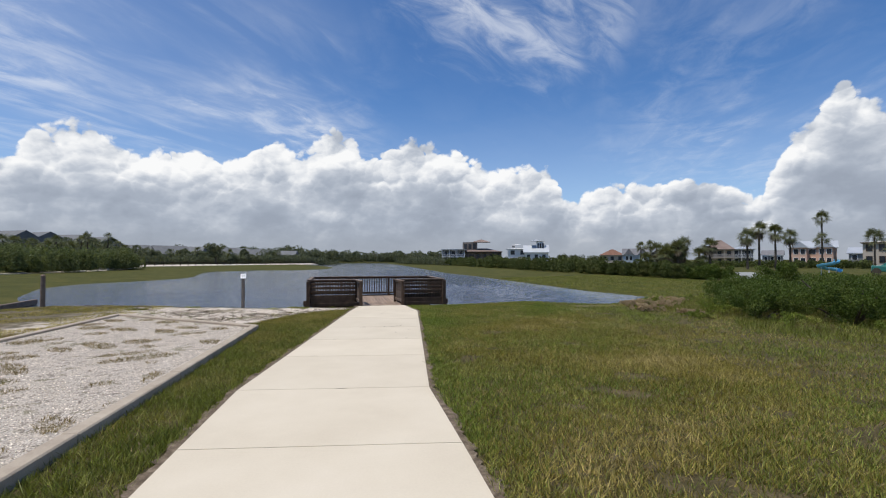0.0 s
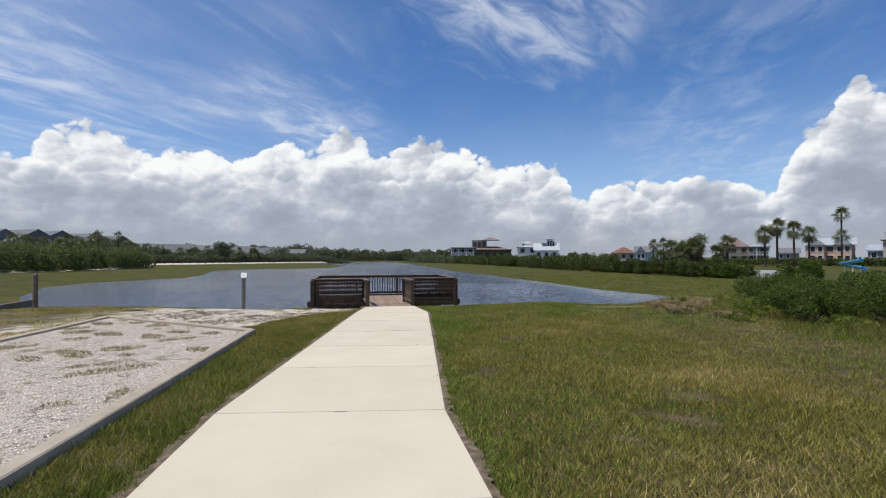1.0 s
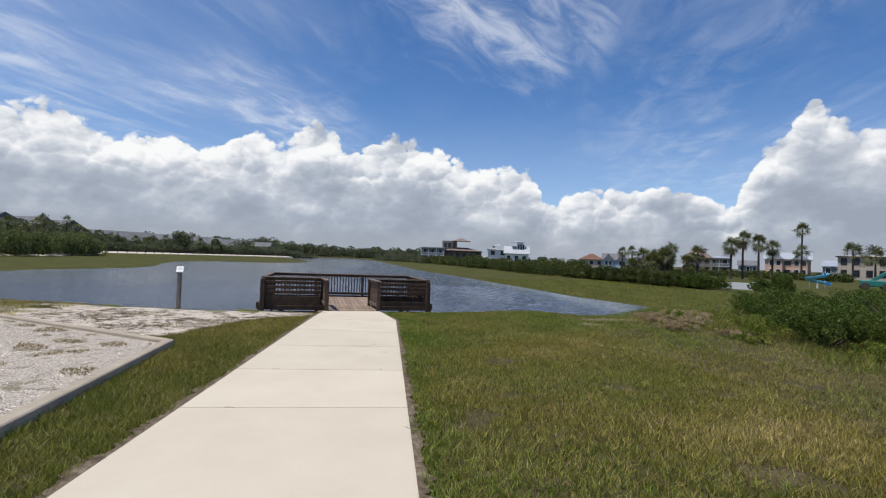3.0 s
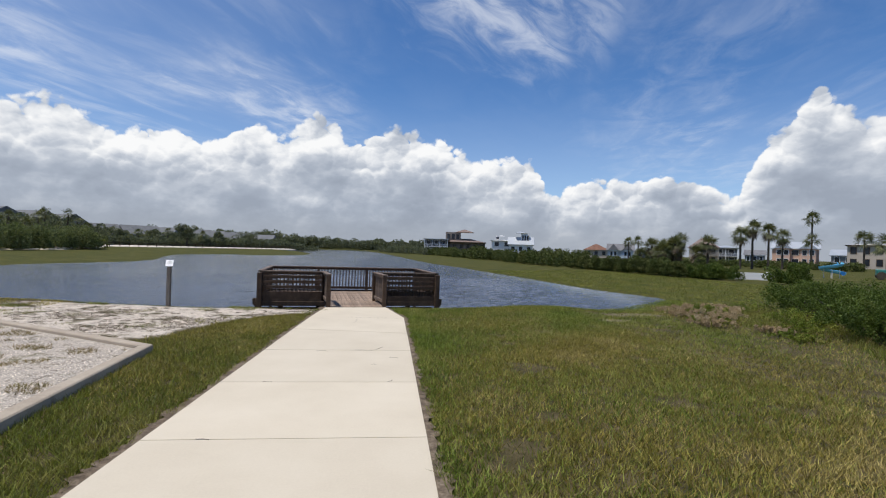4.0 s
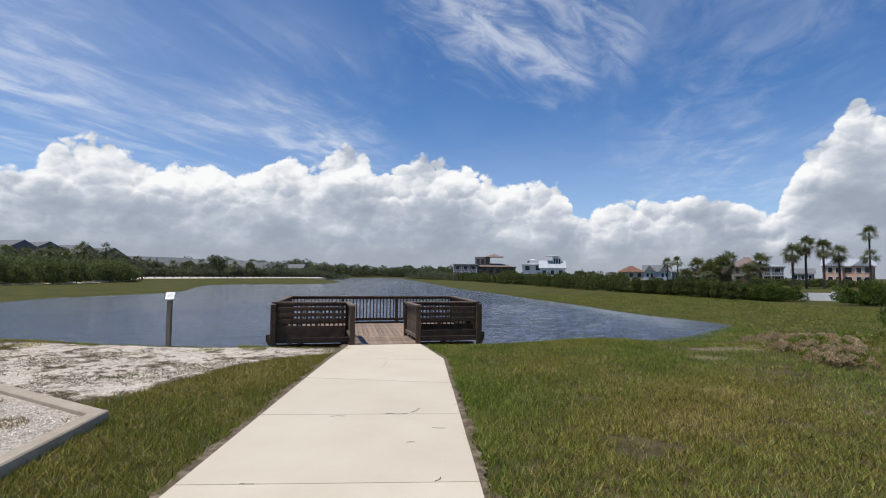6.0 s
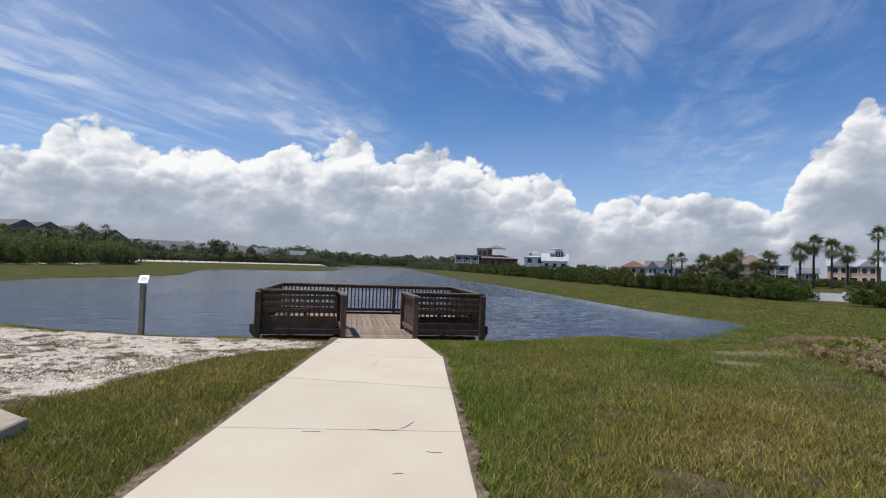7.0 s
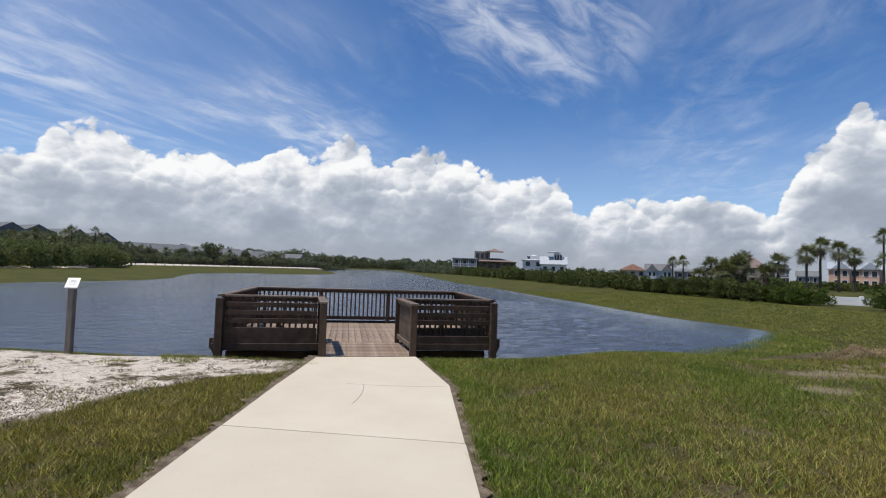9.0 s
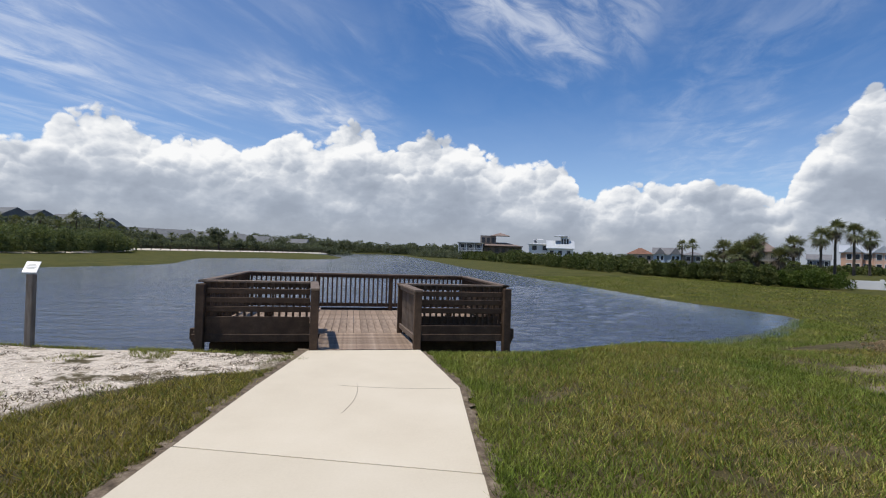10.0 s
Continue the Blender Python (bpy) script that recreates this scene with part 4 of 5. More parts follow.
p = p[rng.random(len(p)) < 0.45 + 0.5 * (rough(p, 1.1) > 0)]
blades("tall_grass", p, ground_height(p[:, 0], p[:, 1]), 0.19 + 0.07 * rough(p, 0.9), 0.012, M_VERGE, 0.5, "unmown olive grass round the shrubs", "grass")
p = scatter(6000, 9.5, 18, -13, 2)
p = p[(p[:, 0] > 10.4) & (rough(p, 1.4) > 0.35)]
blades("straw_grass", p, ground_height(p[:, 0], p[:, 1]), 0.42, 0.010, M_STRAW, 0.35, "dry straw-coloured grass stalks", "grass")


def hedge_band(name, a, b, depth, height, count, leaf, mat, label, even=0.56):
    """A long uneven thicket between two points of the plan."""
    a, b = np.array(a, float), np.array(b, float)
    n = np.hypot(*(b - a))
    k = (2 if even < 0.6 else 4) * int(n / (height * 0.55)) + 6
    t, o = rng.random(k * 3), rng.uniform(-0.5, 0.5, k * 3) * depth
    across = np.array([-(b - a)[1], (b - a)[0]]) / n
    xy = a + (b - a) * t[:, None] + across * o[:, None]
    hh = height * rng.uniform(0.72, 1.18, k * 3) * (even + (1 - even) * np.abs(np.sin(t * n * 0.35 / height * 2.2 + 2 * np.sin(t * 9))) + rng.uniform(-0.12, 0.12, k * 3))
    z = ground_height(xy[:, 0], xy[:, 1])
    c = np.column_stack([np.repeat(xy, 2, 0), np.concatenate([(z + hh * 0.35)[:, None], (z + hh * 0.72)[:, None]], 1).ravel()])
    r = np.repeat(hh * rng.uniform(0.16, 0.32, k * 3), 2) * np.tile([1.3, 1.0], k * 3)
    v, f = leaf_cloud(c, r, count, leaf)
    v[:, 2] = np.maximum(v[:, 2], np.repeat(np.repeat(0, count), 4) - 0.6)
    return tagged(mesh_np(name, v, f, mat), label, "thicket", kind="stuff")


# east bank thicket
THICKET = "low dark green thicket along the far bank"
hedge_band("thicket", (36.0, 23.6), (35.2, 25.8), 2.4, 1.7, 12000, 0.075, M_LEAF, "rounded green bushes by the mown bank")
hedge_band("thicket", (34.0, 29.2), (32.5, 34), 2.6, 1.7, 24000, 0.075, M_LEAF, "rounded green bushes by the mown bank")
hedge_band("thicket", (32.5, 33), (31, 46), 4, 2.1, 54000, 0.09, M_LEAF_DARK, THICKET)
hedge_band("thicket", (31, 46), (28.8, 58), 4, 2.0, 44000, 0.10, M_LEAF_DARK, THICKET)
hedge_band("thicket", (29, 58), (26, 100), 6, 2.4, 36000, 0.16, M_LEAF_DARK, THICKET)
hedge_band("thicket", (26, 100), (19, 165), 8, 3.0, 26000, 0.22, M_LEAF_DARK, THICKET)
hedge_band("thicket", (19, 165), (-2, 260), 10, 3.4, 22000, 0.28, M_LEAF_FAR_HAZED, THICKET)


def tree(x, y, height, width, leaves, leaf, mat, label):
    """A forked trunk under an uneven crown of leaf clumps."""
    z = float(ground_height(np.array([x]), np.array([y]))[0])
    t = thing("tree", pose(x, y, z - 0.1), label, "tree", "broadleaf trees")
    n = 16
    c = np.column_stack([rng.normal(0, 0.20, n) * width, rng.normal(0, 0.20, n) * width, rng.uniform(0.42, 0.88, n) * height])
    bm = bmesh.new()
    for i in range(6):
        foot, tip = Vector((0, 0, 0)) if i == 0 else Vector((0, 0, height * 0.3)), Vector((0, 0, height * 0.45)) if i == 0 else Vector(c[i])
        q = tip - foot
        m = Matrix.Translation(foot) @ q.to_track_quat("Z", "Y").to_matrix().to_4x4() @ Matrix.Translation((0, 0, q.length / 2))
        bmesh.ops.create_cone(bm, cap_ends=False, segments=6, radius1=(0.035 if i == 0 else 0.018) * height, radius2=0.008 * height + (0.015 * height if i == 0 else 0), depth=q.length, matrix=m)
    part("trunk", bm, M_TRUNK, t)
    v, f = leaf_cloud(c, rng.uniform(0.10, 0.20, n) * width + 0.06 * height, leaves, leaf)
    mesh_np("crown", v, f, mat, t)
    return t


# far end and west bank, by bearing and distance from the platform's side
EYE_AT = (0.87, -7.7)


def out(az_deg, dist):
    return EYE_AT[0] + dist * math.sin(radians(az_deg)), EYE_AT[1] + dist * math.cos(radians(az_deg))


# distance haze on this growth comes from its leaf colour
hedge_band("woodland", out(-26, 430), out(-13, 420), 30, 12.0, 26000, 0.75, M_LEAF_FAR_HAZED, "distant dark green woodland edge", 0.78)
hedge_band("woodland", out(-14, 410), out(-6, 400), 30, 10.0, 18000, 0.70, M_LEAF_FAR_HAZED, "distant dark green woodland edge", 0.78)
hedge_band("woodland", out(-8, 390), out(6, 390), 30, 8.6, 26000, 0.65, M_LEAF_FAR_HAZED, "distant dark green woodland edge", 0.78)
hedge_band("thicket", out(-46, 92), out(-37, 104), 10, 4.8, 34000, 0.20, M_LEAF_WEST_HAZED, "tall dark thicket on the west bank", 0.74)
hedge_band("thicket", out(-38, 104), out(-31.6, 124), 9, 4.6, 30000, 0.20, M_LEAF_WEST_HAZED, "dark thicket on the west bank", 0.74)
hedge_band("woodland", out(-47, 138), out(-31, 150), 14, 6.4, 40000, 0.30, M_LEAF_FAR_HAZED, "dark trees in front of the grey houses", 0.66)
hedge_band("thicket", out(-32, 158), out(-20, 182), 8, 3.2, 26000, 0.28, M_LEAF_FAR_HAZED, "dark scrub behind the sandy track", 0.72)
hedge_band("thicket", out(-21, 186), out(-9, 230), 8, 3.6, 24000, 0.32, M_LEAF_FAR_HAZED, "dark scrub along the far shore", 0.72)
hedge_band("woodland", out(-31, 196), out(-12, 250), 16, 5.0, 30000, 0.40, M_LEAF_FAR_HAZED, "dark trees between the far houses", 0.60)
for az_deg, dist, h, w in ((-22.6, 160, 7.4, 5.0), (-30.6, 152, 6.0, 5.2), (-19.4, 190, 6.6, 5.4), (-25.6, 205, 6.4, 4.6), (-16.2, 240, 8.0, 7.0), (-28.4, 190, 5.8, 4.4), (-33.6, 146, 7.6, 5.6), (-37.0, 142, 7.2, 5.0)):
    tree(*out(az_deg, dist), h, w, 2600, 0.26, M_LEAF_FAR_HAZED, "round dark green tree among the west bank houses")
# clipped growth at the foot of the eastern houses
hedge_band("thicket", out(31, 118), out(50, 104), 5, 1.5, 20000, 0.17, M_LEAF_DARK, "green hedge before the eastern houses", 0.72)
hedge_band("thicket", out(10, 172), out(24, 176), 8, 3.6, 20000, 0.24, M_LEAF_DARK, "dark scrub before the white houses", 0.60)


def palm(x, y, height, crown=1.5, lean=0.0, fronds=38, droop=0.32, skirt=0, label="tall cabbage palm with a round crown", group="palms"):
    """A leaning ringed trunk under a head of fan leaves, each a stalk and nine blades."""
    z = float(ground_height(np.array([x]), np.array([y]))[0])
    t = thing("palm_tree", pose(x, y, z, 0, 0, rng.uniform(0, 360)), label, "palm tree", group)
    bm = bmesh.new()
    rings, n = [], 9
    for i in range(n + 1):
        s = i / n
        r = 0.16 * (1.25 - 0.45 * s) * (1 + 0.06 * (i % 2))
        rings.append([bm.verts.new((lean * s * s * height + r * math.cos(k * math.pi / 4), r * math.sin(k * math.pi / 4), -0.2 + s * (height - 0.5 * crown + 0.2))) for k in range(8)])
    for a, b in zip(rings, rings[1:]):
        for k in range(8):
            bm.faces.new((a[k], a[(k + 1) % 8], b[(k + 1) % 8], b[k]))
    part("trunk", bm, M_TRUNK, t)
    hub = np.array([lean * height, 0, height - 0.55 * crown])
    verts, faces = [], []
    for i in range(fronds + skirt):
        if i == fronds:
            mesh_np("crown", verts, faces, M_PALM, t)
            verts, faces = [], []
        yaw, up = rng.uniform(0, 2 * np.pi), rng.uniform(-0.95 if droop > 0.2 else -0.7, 1.5)
        if i >= fronds:
            up = rng.uniform(-1.5, -0.8)
        length = crown * rng.uniform(0.8, 1.1)
        fwd = np.array([math.cos(yaw) * math.cos(up), math.sin(yaw) * math.cos(up), math.sin(up)])
        side = np.array([-math.sin(yaw), math.cos(yaw), 0.0]) * math.cos(up * 0.4) + np.array([0, 0, rng.uniform(-0.6, 0.6)])
        side /= np.linalg.norm(side)
        hinge = hub + fwd * length * 0.42
        k = len(verts)
        verts += [hub - side * 0.02, hub + side * 0.02, hinge + side * 0.015, hinge - side * 0.015]
        faces.append((k, k + 1, k + 2, k + 3))
        for j in range(9):
            f = math.radians(-100 + 25 * j)
            ray = fwd * math.cos(f) + side * math.sin(f)
            across = side * math.cos(f) - fwd * math.sin(f)
            reach = length * 0.58 * (0.75 + 0.25 * math.cos(f)) * rng.uniform(0.85, 1.1)
            k = len(verts)
            middle = hinge + ray * reach * 0.5
            tip = hinge + ray * reach - np.array([0, 0, droop * reach * 0.9])
            verts += [hinge, middle + across * length * 0.030, tip, middle - across * length * 0.030]
            faces.append((k, k + 1, k + 2, k + 3))
    mesh_np("dead_fronds" if skirt else "crown", verts, faces, M_DEADFROND if skirt else M_PALM, t)
    return t


for x, y, h in ((60.0, 62.0, 6.8), (62.2, 62.0, 8.0), (65.6, 62.5, 7.5), (70.0, 64.5, 6.8)):
    palm(x, y, h, 2.0, rng.uniform(-0.02, 0.02), 46, skirt=16)
palm(86.5, 76.0, 11.4, 2.1, 0.01, label="tall slim palm with a small round crown")
palm(85.6, 75.0, 7.0, 2.1, -0.01)
palm(92.0, 70.0, 7.2, 2.5)
palm(97.0, 70.0, 6.6, 3.2)
for x, y, h in ((58.5, 98, 5.9), (61.5, 99, 6.2)):
    palm(x, y, h, 1.8)
for i in range(13):
    palm(34.3 + 0.58 * i + rng.uniform(-0.5, 0.5), 45.5 + rng.uniform(-2, 2.5), 3.0 + 2.3 * (i * 5 % 13) / 12 * (0.55 + 0.45 * i / 12) + rng.uniform(-0.2, 0.2), 1.5, rng.uniform(-0.06, 0.06), 44, droop=0.15, skirt=22, label="young cabbage palm in a dense clump", group="palm clump")
for az_deg, dist, h in ((-40.6, 128, 7.0), (-39.2, 132, 6.6), (-37.6, 126, 7.2), (-35.4, 134, 7.6), (-34.9, 130, 8.1), (-33.2, 134, 8.0), (-32.4, 138, 6.6), (-36.4, 128, 6.0), (-38.6, 118, 6.2), (-41.6, 120, 6.8), (-31.4, 150, 6.0), (-29.2, 170, 5.6), (-24.4, 176, 6.0), (-21.0, 176, 5.4), (-27.0, 172, 5.2)):
    palm(*out(az_deg, dist), h, 2.0, rng.uniform(-0.05, 0.05), 30, label="dark palm on the west bank", group="west palms")

# houses


def gable(bm, w, d, z, rise, over=0.5, axis_x=True):
    """A solid gabled roof over a w x d plan."""
    a, b = (w / 2 + over, d / 2 + over)
    if axis_x:
        pts = [(-a, -b, z), (a, -b, z), (a, b, z), (-a, b, z), (-a, 0, z + rise), (a, 0, z + rise)]
        fs = [(0, 1, 5, 4), (2, 3, 4, 5), (0, 4, 3), (1, 2, 5), (3, 2, 1, 0)]
    else:
        pts = [(-a, -b, z), (a, -b, z), (a, b, z), (-a, b, z), (0, -b, z + rise), (0, b, z + rise)]
        fs = [(1, 2, 5, 4), (3, 0, 4, 5), (0, 1, 4), (2, 3, 5), (3, 2, 1, 0)]
    vs = [bm.verts.new(p) for p in pts]
    for f in fs:
        bm.faces.new([vs[i] for i in f])


def hip(bm, w, d, z, rise, over=0.6):
    a, b = w / 2 + over, d / 2 + over
    k = max(0.0, a - b)
    vs = [bm.verts.new(p) for p in [(-a, -b, z), (a, -b, z), (a, b, z), (-a, b, z), (-k, 0, z + rise), (k + 0.01, 0, z + rise)]]
    for f in ((0, 1, 5, 4), (1, 2, 5), (2, 3, 4, 5), (3, 0, 4), (3, 2, 1, 0)):
        bm.faces.new([vs[i] for i in f])


def window(parent, x, y, z, w, h, trim):
    f = part("window", box(x, y, z, w + 0.24, 0.10, h + 0.24, 0.0), trim, parent)
    part("pane", box(x, y - 0.052, z, w, 0.03, h), M_GLASS, f)


def house(x, y, yaw, w, d, floors, wall, roof, trim=None, kind="hip", rise=2.2, base=0.0, cols=4, porch=False, fh=2.9, label="", group="lakeside houses", twin=False, tower=None):
    """Walls, roof, a grid of windows; a porch with posts, floors and railings, front gables or a tower where the house has them."""
    trim = trim or M_WHITE
    z0 = float(ground_height(np.array([x]), np.array([y]))[0]) - 0.2 + base
    h = thing("house", pose(x, y, z0, 0, 0, yaw), label, "house", group)
    top = floors * fh + 0.2
    part("wall", box(0, 0, top / 2 - 0.75, w, d, top + 1.5), wall, h)
    bm = bmesh.new()
    if kind == "hip":
        hip(bm, w, d, top, rise)
    else:
        gable(bm, w, d, top, rise, 0.5, kind == "gable")
    part("roof", bm, roof, h)
    part("fascia", box(0, 0, top - 0.12, w + 0.9, d + 0.9, 0.2), trim, h)
    if twin:
        for sx in (-w * 0.27, w * 0.27):
            bm = bmesh.new()
            gable(bm, w * 0.34, 3.0, top, rise * 0.95, 0.3, False)
            bmesh.ops.translate(bm, vec=(sx, -d / 2 - 0.8, 0), verts=bm.verts[:])
            g_roof = part("gable_roof", bm, roof, h)
            bm = bmesh.new()
            gable(bm, w * 0.30, 0.3, top - 0.25, rise * 0.85, 0.0, False)
            bmesh.ops.translate(bm, vec=(sx, -d / 2 - 2.35, 0), verts=bm.verts[:])
            part("gable_front", bm, wall, g_roof)
            part("bay", box(sx, -d / 2 - 0.9, top / 2, w * 0.32, 2.4, top - 0.02), wall, h)
            for i in range(floors):
                for k in (-1, 1):
                    window(h, sx + k * w * 0.075, -d / 2 - 2.12, 0.2 + fh * (i + 0.55), w * 0.09, 1.5, trim)
    front = -d / 2 - 0.03
    if porch:
        for i in range(floors):
            z = 0.2 + fh * i
            part("porch_floor", box(0, -d / 2 - 1.1, z, w, 2.2, 0.22), trim, h)
            if i:
                part("porch_rail", box(0, -d / 2 - 2.15, z + 1.0, w, 0.08, 0.1), trim, h)
                for k in range(int(w / 0.5)):
                    part("rail_baluster", box(-w / 2 + 0.25 + k * 0.5, -d / 2 - 2.15, z + 0.5, 0.07, 0.06, 1.0), trim, h)
        for k in range(cols + 1):
            part("porch_post", box(-w / 2 + 0.1 + (w - 0.2) * k / cols, -d / 2 - 2.1, top / 2, 0.22, 0.22, top), trim, h)
        part("porch_roof", box(0, -d / 2 - 1.1, top + 0.05, w + 0.6, 2.7, 0.2), roof, h)
    for i in range(floors):
        for k in range(cols):
            if twin and abs((k + 0.5) / cols - 0.5) > 0.12:
                continue
            window(h, -w / 2 + w * (k + 0.5) / cols, front, 0.2 + fh * (i + 0.55), w / cols * 0.42, 1.5, trim)
    for i in range(floors):
        for sx in (-1, 1):
            for k in (-0.22, 0.22):
                f = part("side_window", box(sx * (w / 2 + 0.03), d * k, 0.2 + fh * (i + 0.55), 0.1, 1.3, 1.6), trim, h)
                part("pane", box(sx * (w / 2 + 0.09), d * k, 0.2 + fh * (i + 0.55), 0.03, 1.1, 1.4), M_GLASS, f)
    if tower:
        tx, tw, th = tower
        t = part("tower", box(tx, 0, top + th / 2, tw, tw, th), wall, h)
        bm = bmesh.new()
        hip(bm, tw, tw, top + th, tw * 0.22, 0.7)
        part("tower_roof", bm, roof, h)
        for k in (-1, 0, 1):
            window(t, tx + k * tw * 0.3, -tw / 2 - 0.03, top + th * 0.55, tw * 0.2, th * 0.5, trim)
    return h


# north-east bank
house(*out(9.0, 190), -8, 16, 11, 1, M_TAUPE, M_ROOF_BROWN, M_TAUPE, "hip", 1.5, 1.6, 6, True, 3.6, label="grey brown lakeside house with a square lookout tower", tower=(-4.6, 6.0, 4.0))
house(*out(5.6, 186), -8, 9, 8, 2, M_GREYWALL, M_ROOF_METAL, M_WHITE, "hip", 0.4, 0.4, 3, True, label="house with flat pale roofs and deep balconies")
house(*out(13.6, 170), -14, 7, 6, 2, M_WHITE, M_WHITE, M_WHITE, "hip", 0.3, 0.0, 2, label="white flat-roofed house with a chimney", tower=(-1.6, 1.2, 1.6))
house(*out(15.9, 165), -15, 8, 6, 1, M_WHITE, M_ROOF_METAL, M_WHITE, "gable", 2.6, 1.0, 3, False, 3.4, label="white gabled house with a small tower", tower=(1.5, 2.8, 4.0))
house(*out(24.5, 205), -24, 9, 8, 1, M_TAN, M_ROOF_TERRA, M_TAN, "hip", 2.4, 0.6, 3, label="tan house with a terracotta hip roof")
house(*out(27.2, 190), -26, 9, 8, 1, M_BLUE, M_ROOF_GREY, M_WHITE, "gable", 2.4, 0.6, 4, label="pale blue house with two white-trimmed front gables", twin=True)
house(*out(29.6, 192), -26, 6, 8, 1, M_GREYWALL, M_ROOF_GREY, M_WHITE, "hip", 1.4, 0.6, 2, label="grey garage wing beside the blue house")
house(104.3, 136.4, -30, 8, 6.5, 2, M_TAN, M_ROOF_BROWN, M_TAN, "hip", 3.2, -0.3, 3, True, 2.6, label="large tan stucco house with a brown hip roof and balconies")
house(115.5, 140.8, -36, 7, 6, 2, M_GREYWALL, M_ROOF_METAL, M_WHITE, "hip", 0.9, -0.3, 2, True, 2.7, label="pale house with a metal roof behind the palms")
house(130.6, 128.6, -42, 12, 6.5, 2, M_PINK, M_ROOF_METAL, M_WHITE, "gable", 2.2, -0.2, 3, False, 2.8, label="salmon pink house with white trim and two front gables", twin=True)
house(134, 150, -41, 6, 6, 1, M_GREYWALL, M_ROOF_GREY, M_WHITE, "gable", 1.8, 0.3, 3, label="low grey house between the palms")
house(137, 116, -50, 8, 8, 1, M_GREYWALL, M_ROOF_METAL, M_WHITE, "gable", 1.8, 0.6, 3, label="low pale house beside the pink one")
house(124, 97, -50, 10, 9, 2, M_TAN, M_TAN, M_WOOD, "hip", 0.4, 0.0, 4, False, 3.0, label="unfinished tan house with bare timber openings")
# west bank
for az_deg, dist, w, fl, turn in ((-42.6, 168, 13, 2, 38), (-40.1, 166, 12, 2, 30), (-38.0, 170, 12, 2, 22), (-35.4, 182, 11, 2, 40), (-32.9, 196, 10, 2, 28), (-30.4, 205, 12, 1, 12), (-28.6, 214, 13, 1, 84), (-26.8, 210, 12, 1, 20),
                                  (-24.6, 222, 14, 1, 70), (-21.6, 226, 12, 1, 10), (-20.0, 236, 12, 1, 88), (-17.6, 250, 12, 1, 18), (-14.4, 280, 13, 1, 75)):
    house(*out(az_deg, dist), -az_deg + turn, w, 10, fl, M_GREYWALL, M_ROOF_PALE, M_GREYWALL, "gable_y" if turn > 20 else "gable", 3.6, 0.3 + (0.6 if fl == 1 else 0), 4, label="grey house with a steep shingle roof behind the trees", group="west bank houses")

# loose shells over the bed and the sandy bank


def shell_bits(name, p, z, size, label):
    n = len(p)
    a = rng.normal(size=(n, 3)) * np.array([1, 1, 0.35])
    a /= np.linalg.norm(a, axis=1)[:, None]
    b = np.cross(a, np.column_stack([rng.normal(size=(n, 2)) * 0.35, np.ones(n)]))
    b /= np.linalg.norm(b, axis=1)[:, None]
    s = size * rng.uniform(0.5, 1.5, n)[:, None]
    c = np.column_stack([p, z + size * 0.25])
    v = np.stack([c - a * s * 0.6, c + b * s * 0.45, c + a * s * 0.6, c - b * s * 0.45], 1).reshape(-1, 3)
    return tagged(mesh_np(name, v, np.arange(4 * n).reshape(-1, 4), M_BITS), label, "shells", kind="stuff")


M_BITS = material("shell pieces", [(0.50, 0.43, 0.34), (0.73, 0.65, 0.54), (0.83, 0.77, 0.67)], 3.0, 0.8, 0.0, 30.0, island=0.55, spec=0.25)
p = scatter(96000, -8.0, -1.8, -18.5, -2.9)
p = p[(p[:, 0] < kerb_x(p[:, 1]) - 0.28) & ~north_of_bed(p + np.array([0.0, 0.2])) & (p[:, 0] > -7.85 + np.maximum(0, -3 - p[:, 1]) * 0.08)]
shell_bits("shell_pieces", p, np.full(len(p), 0.045), 0.015, "crushed white shells strewn over the bed")
p = scatter(50000, -14, -1.0, -6.0, 1.9)
p = p[north_of_bed(p - np.array([0.0, 0.2])) & (p[:, 0] < sand_x(p[:, 1]) - 0.05 + 0.2 * rough(p, 1.3))]
p = p[(pond_distance(p[:, 0], p[:, 1]) > 0.7) & (rough(p, 0.9) + 0.5 * rough(p, 2.7) > -0.5)]
shell_bits("bank_shells", p, ground_height(p[:, 0], p[:, 1]), 0.014, "white shell fragments on the sandy bank")

# brown tufts and litter in the sand
p = scatter(120000, -13, -1.0, -6.0, 1.9)
p = p[north_of_bed(p - np.array([0.0, 0.2])) & (p[:, 0] < sand_x(p[:, 1]) + 0.3) & (pond_distance(p[:, 0], p[:, 1]) > 0.3)]
p = p[(rough(p, 5.3) * rough(p, 8.9) + 0.25 * rough(p, 1.1) > 0.14)]
blades("dry_tufts", p, ground_height(p[:, 0], p[:, 1]), 0.026, 0.011, M_LITTER, 1.2, "small brown tufts and litter in the sand", "weeds")

# posts and low timber edge on the west side
for x, y, h in ((-12.9, 0.75, 1.30), (-14.75, 0.95, 1.30)):
    z = float(ground_height(np.array([x]), np.array([y]))[0])
    t = thing("timber_post", pose(x, y, z), "weathered round timber post with a domed cap", "post")
    bm = bmesh.new()
    bmesh.ops.create_cone(bm, cap_ends=True, segments=14, radius1=0.085, radius2=0.075, depth=h, matrix=Matrix.Translation((0, 0, h / 2 - 0.1)))
    part("shaft", bm, M_CAP, t)
    bm = bmesh.new()
    bmesh.ops.create_cone(bm, cap_ends=True, segments=14, radius1=0.092, radius2=0.04, depth=0.07, matrix=Matrix.Translation((0, 0, h - 0.065)))
    part("cap", bm, M_CAP, t)
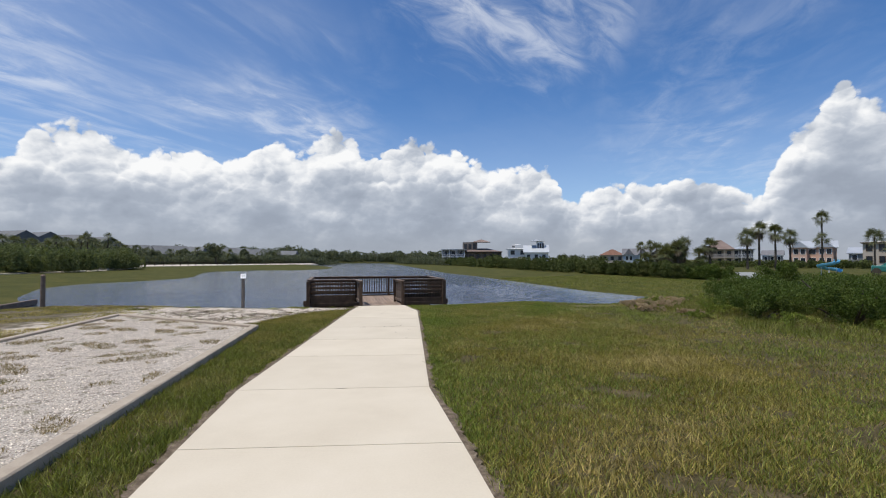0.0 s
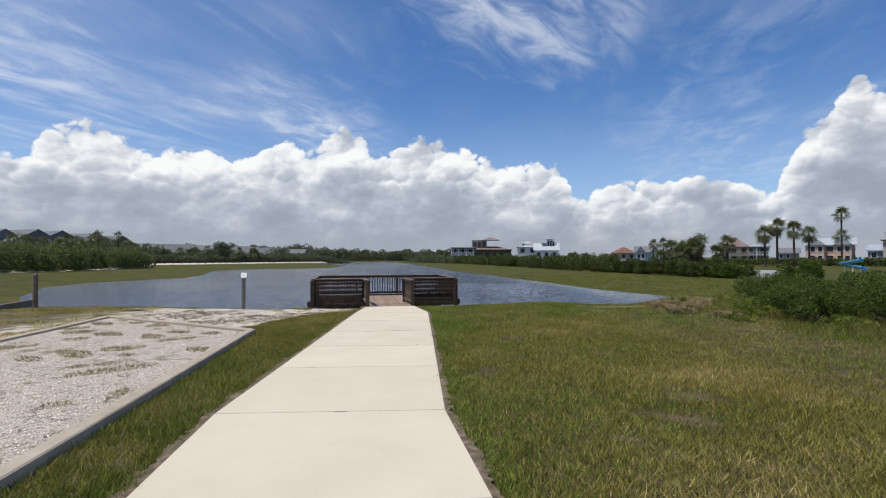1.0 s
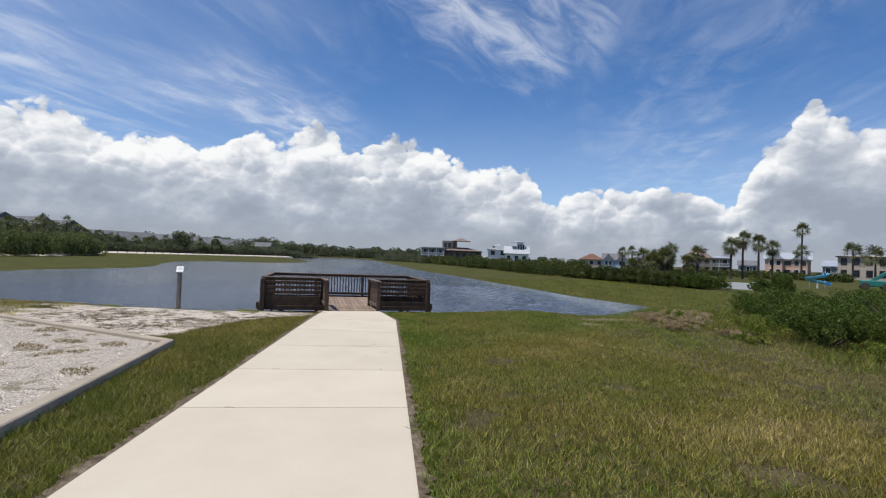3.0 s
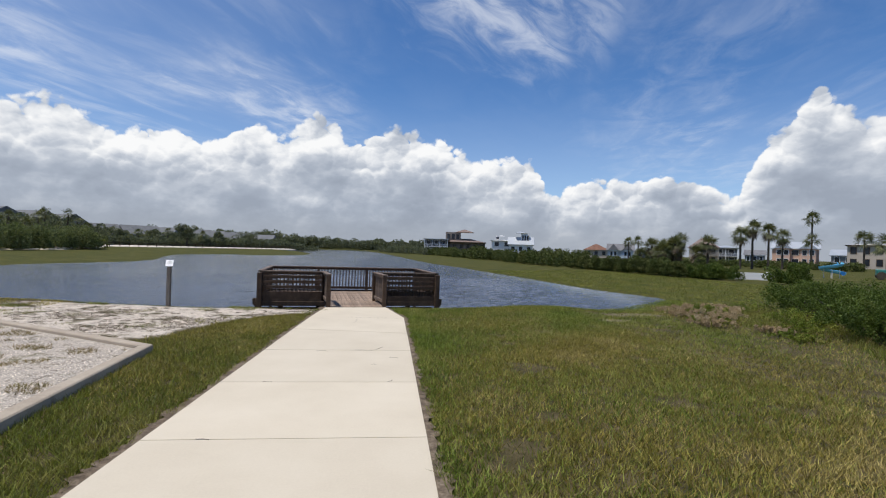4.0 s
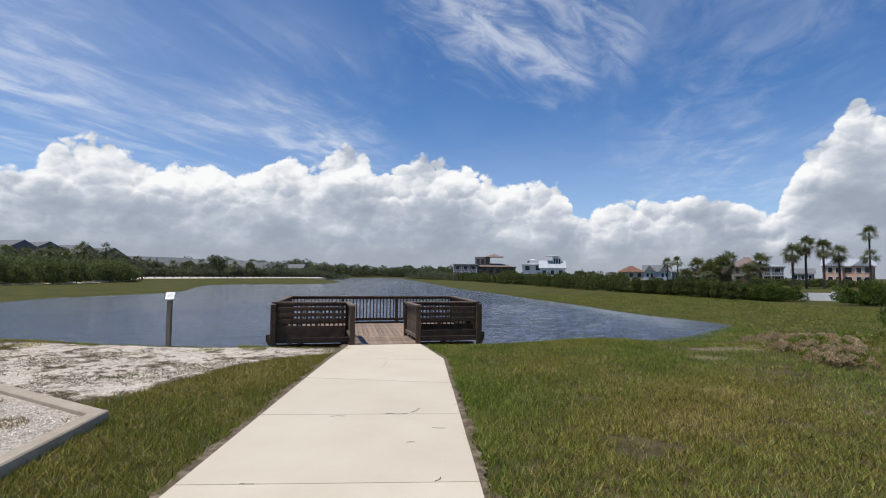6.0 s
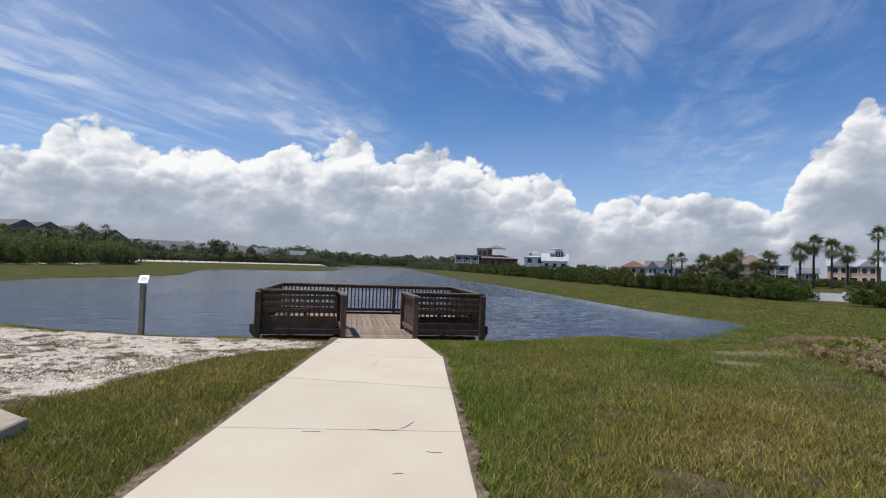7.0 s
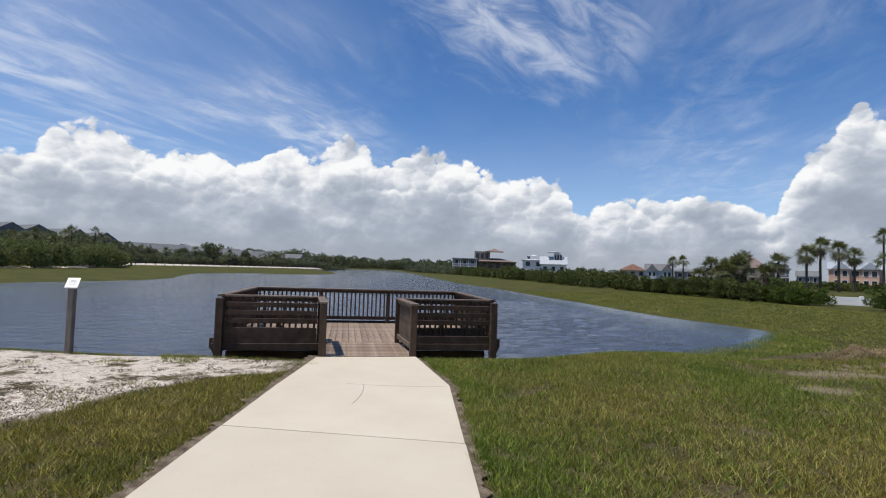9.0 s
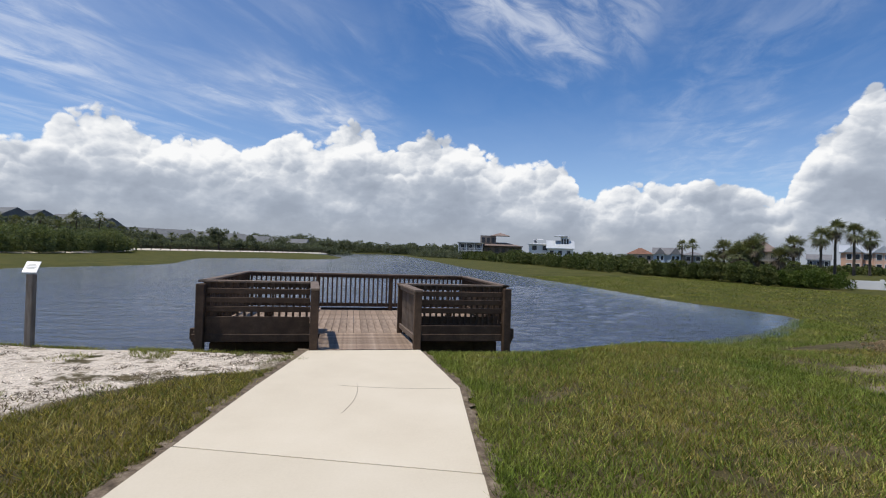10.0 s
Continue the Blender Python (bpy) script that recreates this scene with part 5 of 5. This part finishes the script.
wall = thing("retaining_edge", pose(-20.2, 10.4, -0.62, 0, 0, -74), "low weathered timber retaining edge at the water", "retaining edge")
for i in range(3):
    part("sleeper", box(1.25 + i * 2.5, 0, 0, 2.48, 0.2, 0.3, 0.02), M_CAP, wall)
    part("stake", box(i * 2.5 + 0.1, -0.14, -0.25, 0.1, 0.1, 0.7, 0.01), M_CAP, wall)

# sandy track with a post and rail fence on the west bank
a, b = Vector((*TRACK[0], 0)), Vector((*TRACK[1], 0))
ang, n = math.degrees(math.atan2(b.y - a.y, b.x - a.x)), (b - a).length
track = part("sand_track", extrude_poly([(-6, -3.0), (0, -4.4), (n * 0.25, -3.0), (n * 0.5, -2.4), (n, -1.4), (n, 1.6), (n * 0.4, 2.2), (0, 2.6), (-7, 1.6)], -0.5, 0.0, 0.12), M_SAND)
track.matrix_basis = pose(a.x, a.y, 0.16, 0, 0, ang) @ pose(0, 0, 0, 7, 0, 0)
tagged(track, "raised pale sandy track along the far bank", "track", kind="structure")
lane = [out(-30.5, 130), out(-34, 112), out(-39, 97), out(-46, 85)]
for p0, p1 in zip(lane, lane[1:]):
    d = math.hypot(p1[0] - p0[0], p1[1] - p0[1])
    strip = part("sand_lane", extrude_poly([(-0.6, -1.1), (d, -0.8), (d, 0.8), (-0.6, 1.1)], -0.4, 0.0, 0.1), M_SAND)
    strip.matrix_basis = pose(*p0, float(ground_height(np.array([p0[0]]), np.array([p0[1]]))[0]) + 0.12, 0, 0, math.degrees(math.atan2(p1[1] - p0[1], p1[0] - p0[0]))) @ pose(0, 0, 0, -6, 0, 0)
    tagged(strip, "narrow pale sandy lane at the thicket's foot", "track", kind="structure")
fence = thing("rail_fence", pose(a.x, a.y, 0.14, 0, 0, ang) @ pose(0, -0.3, 0.05), "dark post and rail fence beside the sandy track", "fence")
k = int(n / 2.6)
for i in range(k + 1):
    part("fence_post", box(i * n / k, 0, 0.45, 0.16, 0.16, 1.1, 0.02), M_WOOD, fence)
for z in (0.45, 0.85):
    part("fence_rail", box(n / 2, 0, z, n, 0.06, 0.12), M_WOOD, fence)

# low white wall, slide and lift east of the shrubs
wall = thing("boundary_wall", pose(36.8, 33.0, -0.55, 0, 0, -40), "low white rendered garden wall with piers", "wall")
for i in range(2):
    part("wall_panel", box(1.5 + i * 3.0, 0, 0.42, 2.75, 0.16, 0.9, 0.01), M_WHITE, wall)
    part("pier", box(i * 3.0, 0, 0.48, 0.28, 0.28, 1.04, 0.02), M_WHITE, wall)
slide = thing("water_slide", pose(51.6, 36.4, -0.2, 0, 0, -40) @ Matrix.Diagonal((0.6, 0.6, 0.8, 1)), "light blue curled plastic water slide", "slide")
bm = bmesh.new()
rings = []
for i in range(25):
    t = i / 24
    th, r = t * 2.2 * math.pi, 1.1 - 0.25 * t
    c = Vector((r * math.cos(th) * 1.6, r * math.sin(th), 0.9 + 1.5 * t))
    o = Vector((math.cos(th), math.sin(th), 0))
    rings.append([bm.verts.new(c + o * (0.42 * math.cos(f)) + Vector((0, 0, 0.42 * math.sin(f)))) for f in np.linspace(math.pi, 2 * math.pi, 7)])
for p0, p1 in zip(rings, rings[1:]):
    for j in range(6):
        bm.faces.new((p0[j], p0[j + 1], p1[j + 1], p1[j]))
chute = part("chute", bm, M_SKYBLUE, slide)
mod = chute.modifiers.new("thick", "SOLIDIFY")
mod.thickness = 0.05
for x, y in ((1.2, 0), (-1.2, 0), (0, 0.9), (0, -0.9)):
    part("support", box(x, y, 0.55, 0.12, 0.12, 1.4, 0.01), M_WHITE, slide)
lift = thing("boom_lift", pose(56.0, 33.5, -0.1, 0, 0, -42), "green boom lift with its arm raised", "machine")
part("chassis", box(0, 0, 0.75, 2.6, 1.4, 0.7, 0.08), M_TEAL, lift)
arm = part("arm", box(0, 0, 0, 5.2, 0.3, 0.35, 0.04), M_TEAL, lift)
arm.matrix_basis = pose(1.6, 0, 2.5, 0, -38, 0)
for x in (-0.9, 0.9):
    for y in (-0.7, 0.7):
        bm = bmesh.new()
        bmesh.ops.create_cone(bm, cap_ends=True, segments=16, radius1=0.42, radius2=0.42, depth=0.28, matrix=pose(x, y, 0.42, 90, 0, 0))
        part("wheel", bm, M_SOIL, lift)

# rocks on the bank under the platform
for i in range(16):
    u = rng.uniform(U0 - 0.1, -1.0) if i < 11 else rng.uniform(1.0, U1)
    v = rng.uniform(0.75, 1.6)
    at = DOCK @ Vector((u, v, 0))
    size = rng.uniform(0.07, 0.17)
    bm = bmesh.new()
    bmesh.ops.create_icosphere(bm, subdivisions=2, radius=1.0)
    off = Vector((rng.uniform(0, 50), rng.uniform(0, 50), 0))
    for vert in bm.verts:
        vert.co *= 0.8 + 0.5 * noise.noise(vert.co * 1.3 + off)
        vert.co = Vector((vert.co.x * 1.2, vert.co.y, vert.co.z * 0.7))
    rock = part("rock", bm, M_ROCK)
    z = float(ground_height(np.array([at.x]), np.array([at.y]))[0])
    rock.matrix_basis = pose(at.x, at.y, z + size * 0.2, rng.uniform(-20, 20), rng.uniform(-20, 20), rng.uniform(0, 360)) @ Matrix.Diagonal((size, size, size, 1))
    tagged(rock, "dark rough rock on the bank under the platform", "rock", "bank rocks")
